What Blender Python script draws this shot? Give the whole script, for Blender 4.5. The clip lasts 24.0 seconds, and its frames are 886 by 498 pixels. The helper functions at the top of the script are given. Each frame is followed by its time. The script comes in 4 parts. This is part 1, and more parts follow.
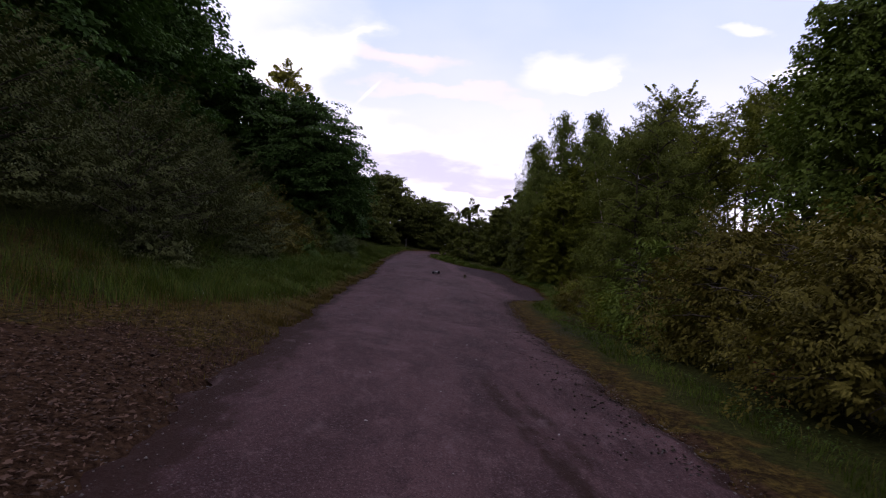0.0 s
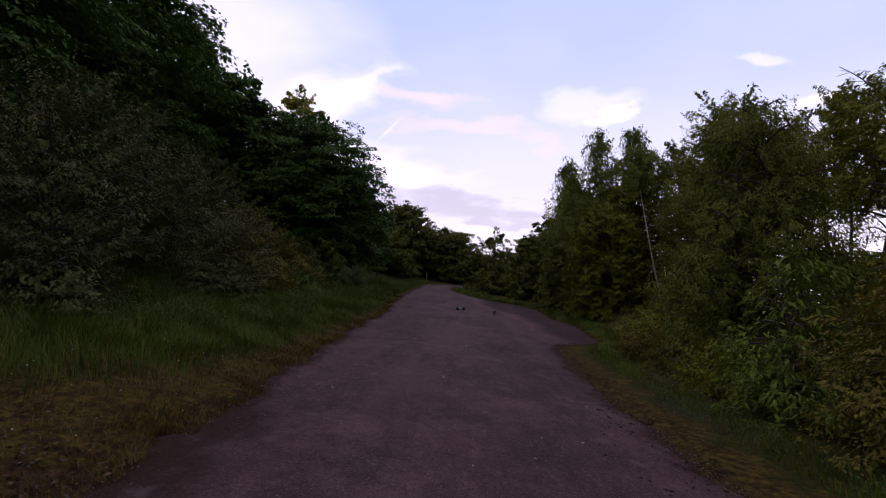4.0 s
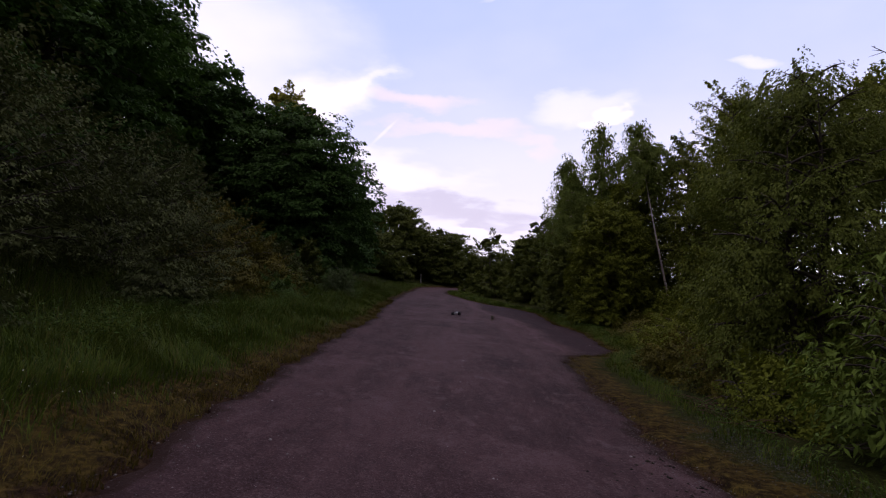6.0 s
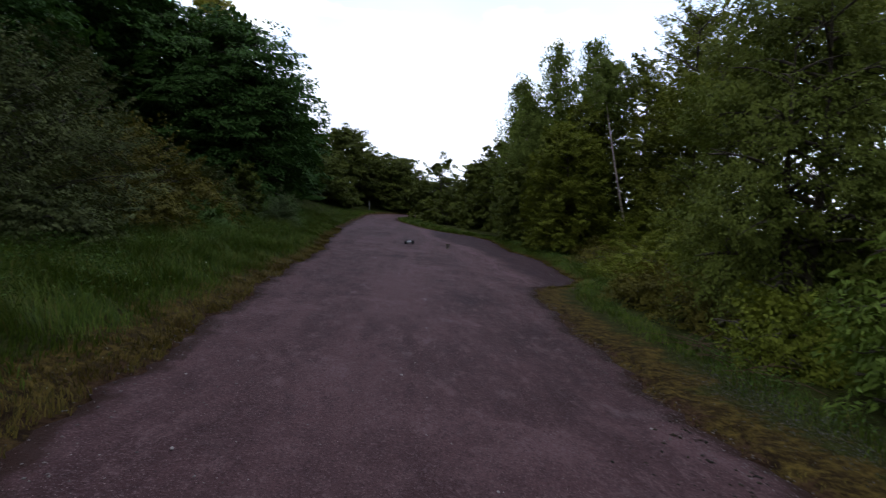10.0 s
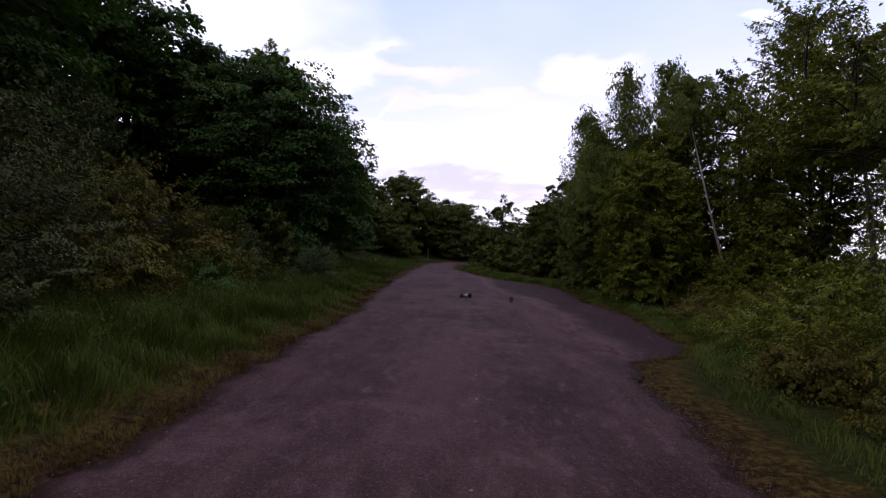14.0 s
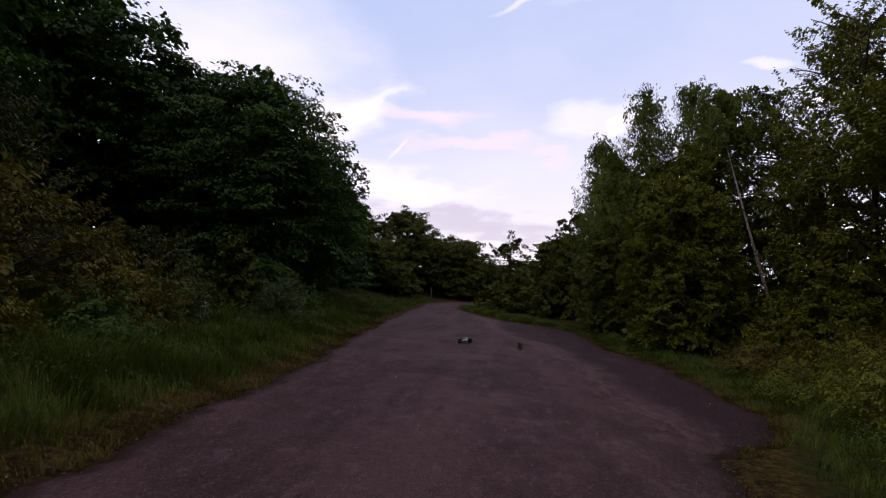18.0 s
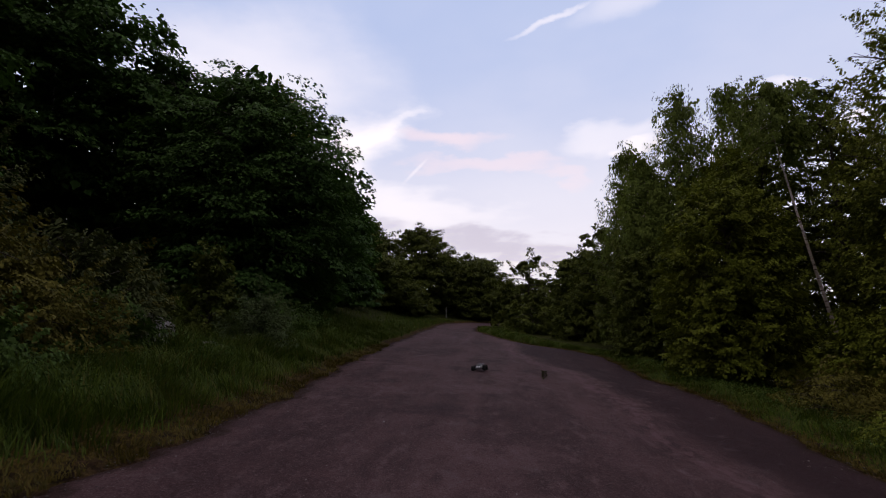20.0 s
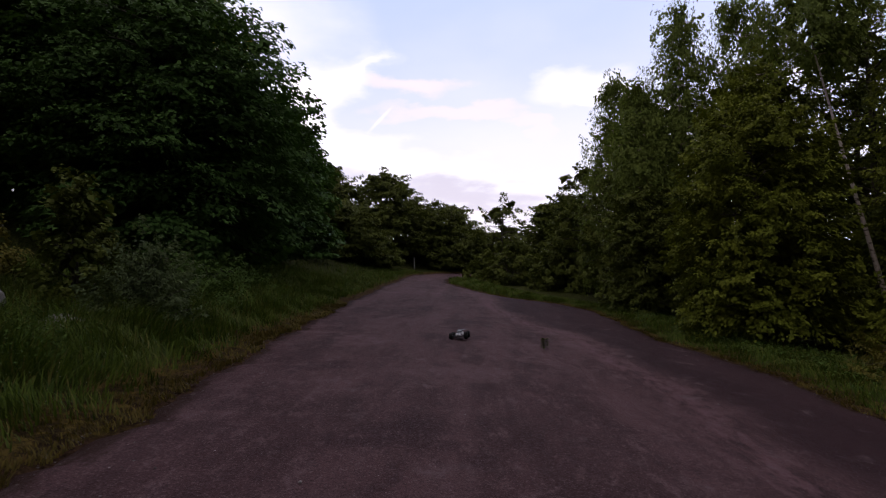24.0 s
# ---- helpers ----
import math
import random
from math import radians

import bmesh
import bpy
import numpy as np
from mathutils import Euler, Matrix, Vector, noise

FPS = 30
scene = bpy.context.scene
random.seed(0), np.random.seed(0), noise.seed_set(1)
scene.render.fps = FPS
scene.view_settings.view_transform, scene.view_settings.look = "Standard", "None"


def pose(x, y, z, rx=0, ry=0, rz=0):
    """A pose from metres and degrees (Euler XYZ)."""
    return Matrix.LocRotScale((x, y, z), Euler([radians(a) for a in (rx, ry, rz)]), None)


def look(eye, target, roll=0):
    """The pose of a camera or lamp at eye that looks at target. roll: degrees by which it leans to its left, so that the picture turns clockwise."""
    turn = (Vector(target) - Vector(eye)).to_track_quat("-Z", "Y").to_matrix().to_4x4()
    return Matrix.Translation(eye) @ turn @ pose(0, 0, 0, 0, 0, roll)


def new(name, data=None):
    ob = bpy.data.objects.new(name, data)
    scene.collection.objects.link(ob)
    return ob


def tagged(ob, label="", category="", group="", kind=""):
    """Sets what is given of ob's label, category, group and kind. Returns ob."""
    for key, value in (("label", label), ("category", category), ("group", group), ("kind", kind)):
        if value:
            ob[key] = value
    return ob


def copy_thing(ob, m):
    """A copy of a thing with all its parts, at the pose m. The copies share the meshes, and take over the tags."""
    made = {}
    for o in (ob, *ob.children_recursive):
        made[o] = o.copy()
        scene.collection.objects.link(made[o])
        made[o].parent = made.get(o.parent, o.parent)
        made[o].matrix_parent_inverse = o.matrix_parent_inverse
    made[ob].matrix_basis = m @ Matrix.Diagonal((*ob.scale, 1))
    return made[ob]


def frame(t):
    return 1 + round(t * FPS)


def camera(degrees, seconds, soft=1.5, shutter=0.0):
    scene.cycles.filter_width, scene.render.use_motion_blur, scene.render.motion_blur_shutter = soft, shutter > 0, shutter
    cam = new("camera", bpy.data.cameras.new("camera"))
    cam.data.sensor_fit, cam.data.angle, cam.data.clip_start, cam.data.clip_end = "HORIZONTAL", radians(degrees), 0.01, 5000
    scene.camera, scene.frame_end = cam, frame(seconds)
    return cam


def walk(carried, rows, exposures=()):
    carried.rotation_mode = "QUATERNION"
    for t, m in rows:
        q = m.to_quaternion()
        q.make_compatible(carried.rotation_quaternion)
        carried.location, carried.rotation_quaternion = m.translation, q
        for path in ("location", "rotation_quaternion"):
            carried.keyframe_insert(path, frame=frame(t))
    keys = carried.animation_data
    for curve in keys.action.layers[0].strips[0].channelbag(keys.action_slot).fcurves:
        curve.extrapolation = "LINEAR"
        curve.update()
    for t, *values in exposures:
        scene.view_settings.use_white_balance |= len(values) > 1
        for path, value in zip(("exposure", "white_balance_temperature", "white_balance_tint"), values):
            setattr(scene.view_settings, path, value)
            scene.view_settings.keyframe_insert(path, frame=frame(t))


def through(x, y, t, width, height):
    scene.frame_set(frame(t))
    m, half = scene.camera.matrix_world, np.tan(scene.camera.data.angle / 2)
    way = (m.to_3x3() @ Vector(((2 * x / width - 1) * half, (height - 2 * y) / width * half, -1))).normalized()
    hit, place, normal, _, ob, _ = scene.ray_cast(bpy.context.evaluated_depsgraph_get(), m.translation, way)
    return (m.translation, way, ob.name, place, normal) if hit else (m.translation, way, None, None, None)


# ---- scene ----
cam = camera(79.0, 24.0, soft=1.15, shutter=0.25)
PATH = [
    (0, (0.352, -0.086, 1.508), (0.317, 1.912, 1.571), 2.8),
    (0.5, (0.368, 0.404, 1.498), (0.264, 2.4, 1.556), 2.7),
    (1, (0.41, 0.884, 1.488), (0.29, 2.876, 1.612), 1.6),
    (1.5, (0.47, 1.46, 1.491), (0.282, 3.439, 1.712), 3.1),
    (2, (0.347, 2.033, 1.526), (0.176, 4.012, 1.757), 3.8),
    (2.5, (0.327, 2.621, 1.526), (0.167, 4.605, 1.727), 2.8),
    (3, (0.185, 3.205, 1.564), (0.024, 5.192, 1.729), 2.6),
    (3.5, (0.119, 3.78, 1.552), (-0.012, 5.768, 1.726), 2.0),
    (5.5, (-0.027, 6.054, 1.666), (-0.123, 8.041, 1.867), 2.6),
    (6, (0.013, 6.551, 1.649), (-0.088, 8.539, 1.844), 1.9),
    (6.5, (0.018, 7.039, 1.657), (-0.156, 9.024, 1.827), 2.4),
    (7, (-0.058, 7.494, 1.689), (-0.272, 9.477, 1.827), 1.6),
    (7.5, (-0.028, 7.814, 1.721), (-0.311, 9.79, 1.839), 1.5),
    (8, (-0.071, 7.955, 1.725), (-0.333, 9.935, 1.811), 0.5),
    (8.5, (-0.172, 8.06, 1.729), (-0.233, 10.059, 1.729), -0.6),
    (9, (-0.28, 7.875, 1.789), (0.032, 9.848, 1.692), -0.4),
    (9.5, (-0.316, 7.847, 1.803), (0.075, 9.804, 1.67), -0.0),
    (10, (-0.253, 8.119, 1.748), (-0.155, 10.115, 1.673), 1.2),
    (10.5, (-0.122, 8.387, 1.726), (-0.202, 10.385, 1.712), 1.8),
    (12.5, (-0.017, 10.274, 1.855), (-0.17, 12.266, 1.946), 1.7),
    (13, (0.053, 10.879, 1.867), (-0.084, 12.874, 1.903), -1.1),
    (13.5, (0.07, 11.356, 1.904), (-0.115, 13.347, 1.943), -0.7),
    (14, (0.0, 11.74, 1.922), (-0.138, 13.733, 2.019), -0.5),
    (14.5, (0.066, 12.101, 1.91), (-0.06, 14.092, 2.047), -0.2),
    (15, (0.053, 12.449, 1.909), (-0.086, 14.44, 2.034), 0.1),
    (15.5, (0.056, 12.889, 1.912), (-0.089, 14.88, 2.039), -0.3),
    (16, (0.133, 13.375, 1.935), (-0.027, 15.364, 2.059), 0.2),
    (16.5, (0.096, 13.822, 1.948), (-0.064, 15.81, 2.097), 0.2),
    (17, (0.127, 14.317, 1.915), (-0.035, 16.3, 2.112), -0.2),
    (17.5, (0.119, 14.825, 1.941), (-0.057, 16.807, 2.148), 0.6),
    (18, (0.188, 15.328, 1.913), (0.022, 17.306, 2.16), 0.0),
    (18.5, (0.25, 15.786, 1.907), (0.073, 17.756, 2.208), 0.3),
    (20.5, (0.126, 18.43, 1.973), (-0.129, 20.387, 2.296), 0.3),
    (21, (0.044, 18.994, 1.979), (-0.232, 20.951, 2.283), 0.6),
    (21.5, (0.016, 19.549, 1.989), (-0.257, 21.508, 2.289), 0.4),
    (22, (0.025, 20.002, 2.007), (-0.27, 21.959, 2.298), 0.8),
    (22.5, (-0.111, 20.519, 2.062), (-0.369, 22.482, 2.342), 0.7),
    (23, (-0.147, 21.031, 2.066), (-0.378, 23.002, 2.31), -0.2),
    (23.5, (-0.23, 21.415, 2.121), (-0.437, 23.393, 2.334), 0.1),
    (24, (-0.271, 21.623, 2.171), (-0.382, 23.615, 2.31), -1.0),
]
EXPOSURES = [
    (0.0, -0.15, 6450, 20), (2.0, -0.3, 6600, 20), (3.0, -0.3, 6550, 20), (6.0, -0.3, 6600, 20), (7.0, -0.2, 6400, 19), (8.0, -0.03, 6450, 22), (8.5, 0.22, 6350, 12), (9.0, 0.34, 6200, 6), (9.5, 0.40, 6100, 1), (10.0, 0.34, 6100, 0),
    (10.5, 0.33, 6200, 7), (12.5, 0.07, 6400, 17), (14.0, -0.08, 6400, 19), (17.0, -0.22, 6600, 18), (18.0, -0.32, 6900, 16), (19.0, -0.4, 7000, 15), (21.0, -0.48, 7050, 10), (23.0, -0.46, 7000, 11), (24.0, -0.18, 6900, 13),
]
walk(cam, [(t, look(eye, target, roll)) for t, eye, target, roll in PATH], EXPOSURES)

# ---- world and sun ----
world = bpy.data.worlds.new("evening_sky")
scene.world = world
world.use_nodes = True
wn, wl = world.node_tree.nodes, world.node_tree.links
wn.clear()


def wnode(kind, **values):
    n = wn.new(kind)
    for k, v in values.items():
        n.inputs[k].default_value = v
    return n


def wmath(op, a, b=None):
    n = wn.new("ShaderNodeMath")
    n.operation = op
    for i, v in enumerate((a, b)):
        if v is None:
            continue
        if isinstance(v, (int, float)):
            n.inputs[i].default_value = v
        else:
            wl.new(v, n.inputs[i])
    return n.outputs[0]


def wmix(fac, a, b):
    n = wn.new("ShaderNodeMix")
    n.data_type = "RGBA"
    for i, v in ((0, fac), (6, a), (7, b)):
        if hasattr(v, "links"):
            wl.new(v, n.inputs[i])
        else:
            n.inputs[i].default_value = v
    return n.outputs[2]


def wramp(fac, lo, hi):
    n = wn.new("ShaderNodeMapRange")
    n.interpolation_type = "SMOOTHSTEP"
    wl.new(fac, n.inputs[0])
    n.inputs[1].default_value, n.inputs[2].default_value = lo, hi
    return n.outputs[0]


sky = wn.new("ShaderNodeTexSky")
sky.sky_type = "NISHITA"
sky.sun_disc = False
sky.sun_elevation, sky.sun_rotation = radians(33), radians(225)
sky.air_density, sky.dust_density, sky.ozone_density = 1.0, 1.5, 1.5
coord = wn.new("ShaderNodeTexCoord")
xyz = wn.new("ShaderNodeSeparateXYZ")
wl.new(coord.outputs["Generated"], xyz.inputs[0])
height = xyz.outputs[2]
# clouds lie on a flat layer: direction over height
lift = wmath("MAXIMUM", wmath("ADD", height, 0.12), 0.03)
flat = wn.new("ShaderNodeCombineXYZ")
wl.new(wmath("DIVIDE", xyz.outputs[0], lift), flat.inputs[0])
wl.new(wmath("DIVIDE", xyz.outputs[1], lift), flat.inputs[1])


def wnoise(scale, detail, offset, stretch=(1, 1, 1)):
    m = wn.new("ShaderNodeMapping")
    m.inputs["Location"].default_value = offset
    m.inputs["Scale"].default_value = stretch
    wl.new(flat.outputs[0], m.inputs[0])
    n = wnode("ShaderNodeTexNoise", Scale=scale, Detail=detail, Roughness=0.55)
    wl.new(m.outputs[0], n.inputs["Vector"])
    return n.outputs[0]


veil = wramp(wnoise(0.55, 5, (3.1, 0.4, 0)), 0.36, 0.70)
warp = wnoise(1.9, 7, (1.7, 5.2, 0))
wisp = wnoise(3.1, 7, (7.7, 2.2, 0))
scaled = wn.new("ShaderNodeVectorMath")
scaled.operation = "SCALE"
scaled.inputs[3].default_value = 0.10
wl.new(sky.outputs[0], scaled.inputs[0])
# evening dome: bright low down ahead, bluer overhead, dim behind
low_glow = wramp(height, 0.52, 0.0)
dome = wmix(low_glow, (0.68, 0.85, 1.32, 1), (1.42, 1.36, 1.50, 1))
dome = wmix(0.08, dome, scaled.outputs[0])
over = wramp(height, 0.55, 0.85)
dome = wmix(over, dome, (0.90, 0.86, 0.96, 1))
dome = wmix(wmath("MULTIPLY", veil, 0.35), dome, (1.25, 1.25, 1.45, 1))
facing = wmath("MAXIMUM", wramp(xyz.outputs[1], -0.2, 0.65), over)
# flat coordinates ahead: how far aside and how high
depth = wmath("MAXIMUM", xyz.outputs[1], 0.05)
aside, above = wmath("DIVIDE", xyz.outputs[0], depth), wmath("DIVIDE", height, depth)
straight_aside, straight_above = aside, above
aside = wmath("ADD", aside, wmath("MULTIPLY", wmath("SUBTRACT", warp, 0.5), 0.34))
above = wmath("ADD", above, wmath("MULTIPLY", wmath("SUBTRACT", wisp, 0.5), 0.12))


def cloud(under, u, v, wide, high, slant, strength, colour, straight=False):
    """A soft-edged cloud round (u, v), wide by high, slanting down to the right."""
    a, c = math.cos(slant), math.sin(slant)
    du, dv = wmath("SUBTRACT", straight_aside if straight else aside, u), wmath("SUBTRACT", straight_above if straight else above, v)
    p = wmath("ADD", wmath("MULTIPLY", du, a / wide), wmath("MULTIPLY", dv, -c / wide))
    q = wmath("ADD", wmath("MULTIPLY", du, c / high), wmath("MULTIPLY", dv, a / high))
    r = wmath("ADD", wmath("MULTIPLY", p, p), wmath("MULTIPLY", q, q))
    f = wmath("MULTIPLY", wramp(wmath("ADD", r, wmath("MULTIPLY", wisp, 0.7)), 1.7, 0.15), strength)
    return wmix(wmath("MULTIPLY", f, wramp(xyz.outputs[1], 0.1, 0.3)), under, colour)


WHITE, PINK, LILAC = (1.62, 1.55, 1.66, 1), (1.34, 1.14, 1.30, 1), (0.78, 0.74, 0.96, 1)
CLOUDS = [
    (-0.62, 0.44, 0.40, 0.26, -0.4, 0.55, WHITE), (-0.34, 0.345, 0.17, 0.075, -0.55, 0.85, WHITE), (-0.25, 0.40, 0.075, 0.020, -0.95, 0.4, WHITE), (-0.22, 0.26, 0.22, 0.05, 0.2, 0.5, WHITE), (-0.12, 0.394, 0.11, 0.022, 0.05, 0.7, PINK), (-0.04, 0.335, 0.13, 0.020, 0.08, 0.55, PINK),
    (0.09, 0.300, 0.08, 0.012, 0.12, 0.4, PINK), (0.19, 0.372, 0.11, 0.036, -0.2, 0.4, WHITE), (0.25, 0.365, 0.04, 0.014, -0.5, 0.6, WHITE), (-0.02, 0.165, 0.36, 0.032, 0.166, 0.7, LILAC),
    (0.05, 0.132, 0.08, 0.014, 0.1, 0.7, WHITE), (-0.172, 0.320, 0.036, 0.0040, -0.80, 0.32, WHITE, True), (0.53, 0.472, 0.06, 0.014, 0.0, 0.45, WHITE),
    (0.59, 0.394, 0.06, 0.022, -0.3, 0.8, WHITE), (0.10, 0.622, 0.08, 0.010, -0.45, 0.45, WHITE), (0.26, 0.66, 0.12, 0.04, -0.3, 0.3, WHITE),
]
for spec in CLOUDS:
    dome = cloud(dome, *spec)
dim = wmix(facing, (0.13, 0.127, 0.13, 1), (1, 1, 1, 1))
mul = wn.new("ShaderNodeMix")
mul.data_type, mul.blend_type = "RGBA", "MULTIPLY"
mul.inputs[0].default_value = 1.0
wl.new(dome, mul.inputs[6])
wl.new(dim, mul.inputs[7])
final = mul.outputs[2]
back = wnode("ShaderNodeBackground", Strength=1.0)
wl.new(final, back.inputs[0])
wout = wn.new("ShaderNodeOutputWorld")
wl.new(back.outputs[0], wout.inputs[0])

sun = new("sun", bpy.data.lights.new("sun", "SUN"))
sun.data.energy, sun.data.angle, sun.data.color = 0.32, radians(35), (1.0, 0.92, 0.84)
sun.matrix_world = look((-13, -13, 12), (0, 0, 0))


# ---- materials ----
class Shader:
    """Small helper for node materials."""

    def __init__(self, name):
        self.mat = bpy.data.materials.new(name)
        self.mat.use_nodes = True
        self.n, self.l = self.mat.node_tree.nodes, self.mat.node_tree.links
        self.n.clear()
        self.out = self.n.new("ShaderNodeOutputMaterial")
        self.coord = self.n.new("ShaderNodeTexCoord").outputs["Object"]

    def put(self, socket, v):
        if hasattr(v, "links"):
            self.l.new(v, socket)
        elif isinstance(v, (int, float)):
            socket.default_value = v
        else:
            socket.default_value = (*v, 1) if len(v) == 3 and socket.type == "RGBA" else v

    def noise(self, scale, detail=4, rough=0.6, offset=(0, 0, 0), stretch=(1, 1, 1)):
        m = self.n.new("ShaderNodeMapping")
        self.l.new(self.coord, m.inputs[0])
        m.inputs["Location"].default_value, m.inputs["Scale"].default_value = offset, stretch
        n = self.n.new("ShaderNodeTexNoise")
        n.inputs["Scale"].default_value, n.inputs["Detail"].default_value, n.inputs["Roughness"].default_value = scale, detail, rough
        self.l.new(m.outputs[0], n.inputs["Vector"])
        return n.outputs[0]

    def voronoi(self, scale, out="Distance"):
        n = self.n.new("ShaderNodeTexVoronoi")
        n.inputs["Scale"].default_value = scale
        self.l.new(self.coord, n.inputs["Vector"])
        return n.outputs[out]

    def math(self, op, a, b=0.0):
        n = self.n.new("ShaderNodeMath")
        n.operation = op
        self.put(n.inputs[0], a)
        self.put(n.inputs[1], b)
        return n.outputs[0]

    def ramp(self, v, lo, hi, a=0.0, b=1.0):
        n = self.n.new("ShaderNodeMapRange")
        n.interpolation_type = "SMOOTHSTEP"
        for i, x in enumerate((v, lo, hi, a, b)):
            self.put(n.inputs[i], x)
        return n.outputs[0]

    def mix(self, f, a, b):
        n = self.n.new("ShaderNodeMix")
        n.data_type = "RGBA"
        self.put(n.inputs[0], f)
        self.put(n.inputs[6], a)
        self.put(n.inputs[7], b)
        return n.outputs[2]

    def attr(self, name):
        n = self.n.new("ShaderNodeAttribute")
        n.attribute_name = name
        return n.outputs["Fac"]

    def island(self):
        return self.n.new("ShaderNodeNewGeometry").outputs["Random Per Island"]

    def bump(self, h, strength, dist):
        n = self.n.new("ShaderNodeBump")
        n.inputs["Strength"].default_value, n.inputs["Distance"].default_value = strength, dist
        self.put(n.inputs["Height"], h)
        return n.outputs[0]

    def done(self, color, rough=0.8, bump=None, metal=0.0, spec=0.3, through=None, share=0.16):
        p = self.n.new("ShaderNodeBsdfPrincipled")
        self.put(p.inputs["Base Color"], color)
        self.put(p.inputs["Roughness"], rough)
        self.put(p.inputs["Metallic"], metal)
        self.put(p.inputs["Specular IOR Level"], spec)
        if bump is not None:
            self.l.new(bump, p.inputs["Normal"])
        shader = p.outputs[0]
        if through is not None:
            t = self.n.new("ShaderNodeBsdfTranslucent")
            self.put(t.inputs[0], through)
            m = self.n.new("ShaderNodeMixShader")
            m.inputs[0].default_value = share
            self.l.new(shader, m.inputs[1])
            self.l.new(t.outputs[0], m.inputs[2])
            shader = m.outputs[0]
        self.l.new(shader, self.out.inputs[0])
        return self.mat


def leaf_material(name, dark, light, patch=0.9, share=0.14, rough=0.6):
    """Leaves: each leaf near its bough's tint, and paler and darker boughs."""
    s = Shader(name)
    mid = tuple(0.5 * (a + b) for a, b in zip(dark, light))
    one = s.mix(s.island(), tuple(0.45 * c for c in mid), tuple(1.5 * c for c in mid))
    bough = s.ramp(s.noise(patch, 3), 0.36, 0.66)
    col = s.mix(s.math("MULTIPLY", bough, 0.6), one, tuple(0.15 * a + 0.95 * b for a, b in zip(mid, light)))
    return s.done(col, rough, spec=0.05, through=s.mix(0.5, col, (light[0] * 1.3, light[1] * 1.4, light[2] * 0.6)), share=share)


def bark_material(name, dark, light, scale=6.0):
    s = Shader(name)
    n = s.noise(scale, 6, 0.65, stretch=(1, 1, 0.25))
    return s.done(s.mix(s.ramp(n, 0.35, 0.7), dark, light), 0.9, s.bump(n, 0.5, 0.02))


LEAF_DARK = leaf_material("leaf_dark_broad", (0.014, 0.038, 0.010), (0.078, 0.145, 0.032))
LEAF_MID = leaf_material("leaf_mid_green", (0.0391, 0.0626, 0.0063), (0.1694, 0.1845, 0.0241))
LEAF_WARM = leaf_material("leaf_olive", (0.0511, 0.0761, 0.0106), (0.2127, 0.2258, 0.0382))
LEAF_BIRCH = leaf_material("leaf_birch", (0.0422, 0.0731, 0.0143), (0.1716, 0.2080, 0.0469), share=0.2)
LEAF_GREY = leaf_material("leaf_grey_willow", (0.018, 0.028, 0.008), (0.115, 0.130, 0.048), share=0.1)
LEAF_WILLOW = leaf_material("leaf_willow", (0.0325, 0.0550, 0.0100), (0.1562, 0.1812, 0.0350), share=0.12)
LEAF_PALE = leaf_material("leaf_pale", (0.0440, 0.0682, 0.0280), (0.1180, 0.1500, 0.0680), share=0.25)
LEAF_LUSH = leaf_material("leaf_lush", (0.044, 0.078, 0.014), (0.140, 0.190, 0.034), share=0.16)
LEAF_BRAMBLE = leaf_material("leaf_bramble", (0.0343, 0.0424, 0.0074), (0.1663, 0.1400, 0.0295))
LEAF_BANK = leaf_material("leaf_bank", (0.020, 0.046, 0.010), (0.085, 0.135, 0.030))
# poplar only: yellow evening light is put into the leaf colour
LEAF_EVENING_LIT = leaf_material("leaf_painted_sunlight", (0.18, 0.185, 0.03), (0.36, 0.33, 0.06))
LEAF_FAR = leaf_material("leaf_far", (0.0304, 0.0487, 0.0090), (0.1213, 0.1363, 0.0284))
BARK = bark_material("bark_brown", (0.035, 0.028, 0.022), (0.12, 0.10, 0.08))
s = Shader("bark_birch")
mark = s.ramp(s.noise(5.0, 4, 0.6, stretch=(1, 1, 3.5)), 0.52, 0.62)
BARK_BIRCH = s.done(s.mix(mark, (0.48, 0.39, 0.34), (0.10, 0.075, 0.065)), 0.75, s.bump(mark, 0.3, 0.01))

# asphalt: worn, dusty, with patches, cracks of grit and dark run-off along the low side
s = Shader("asphalt")
grit = s.noise(60.0, 3, 0.75)
fine = s.noise(22.0, 5, 0.65)
blot = s.noise(1.1, 5, 0.62, stretch=(1, 0.45, 1))
broad = s.noise(0.5, 5, 0.6, offset=(4, 2, 0), stretch=(1.7, 0.22, 1))
patch = s.noise(0.42, 6, 0.68, offset=(9, 1, 0))
mid = s.noise(5.0, 5, 0.7, offset=(2, 7, 0), stretch=(1, 0.4, 1))
col = s.mix(s.ramp(blot, 0.32, 0.7), (0.047, 0.023, 0.025), (0.086, 0.044, 0.048))
col = s.mix(s.math("MULTIPLY", s.ramp(broad, 0.45, 0.66), 0.7), col, (0.113, 0.060, 0.065))
col = s.mix(s.math("MULTIPLY", s.ramp(patch, 0.54, 0.68), 0.6), col, (0.145, 0.082, 0.089))
col = s.mix(s.math("MULTIPLY", s.ramp(patch, 0.44, 0.30), 0.6), col, (0.025, 0.011, 0.014))
col = s.mix(s.math("MULTIPLY", s.ramp(mid, 0.52, 0.70), 0.6), col, (0.152, 0.092, 0.099))
col = s.mix(s.math("MULTIPLY", s.ramp(mid, 0.46, 0.30), 0.4), col, (0.023, 0.011, 0.013))
col = s.mix(s.math("MULTIPLY", s.ramp(fine, 0.54, 0.68), 0.5), col, (0.150, 0.098, 0.108))
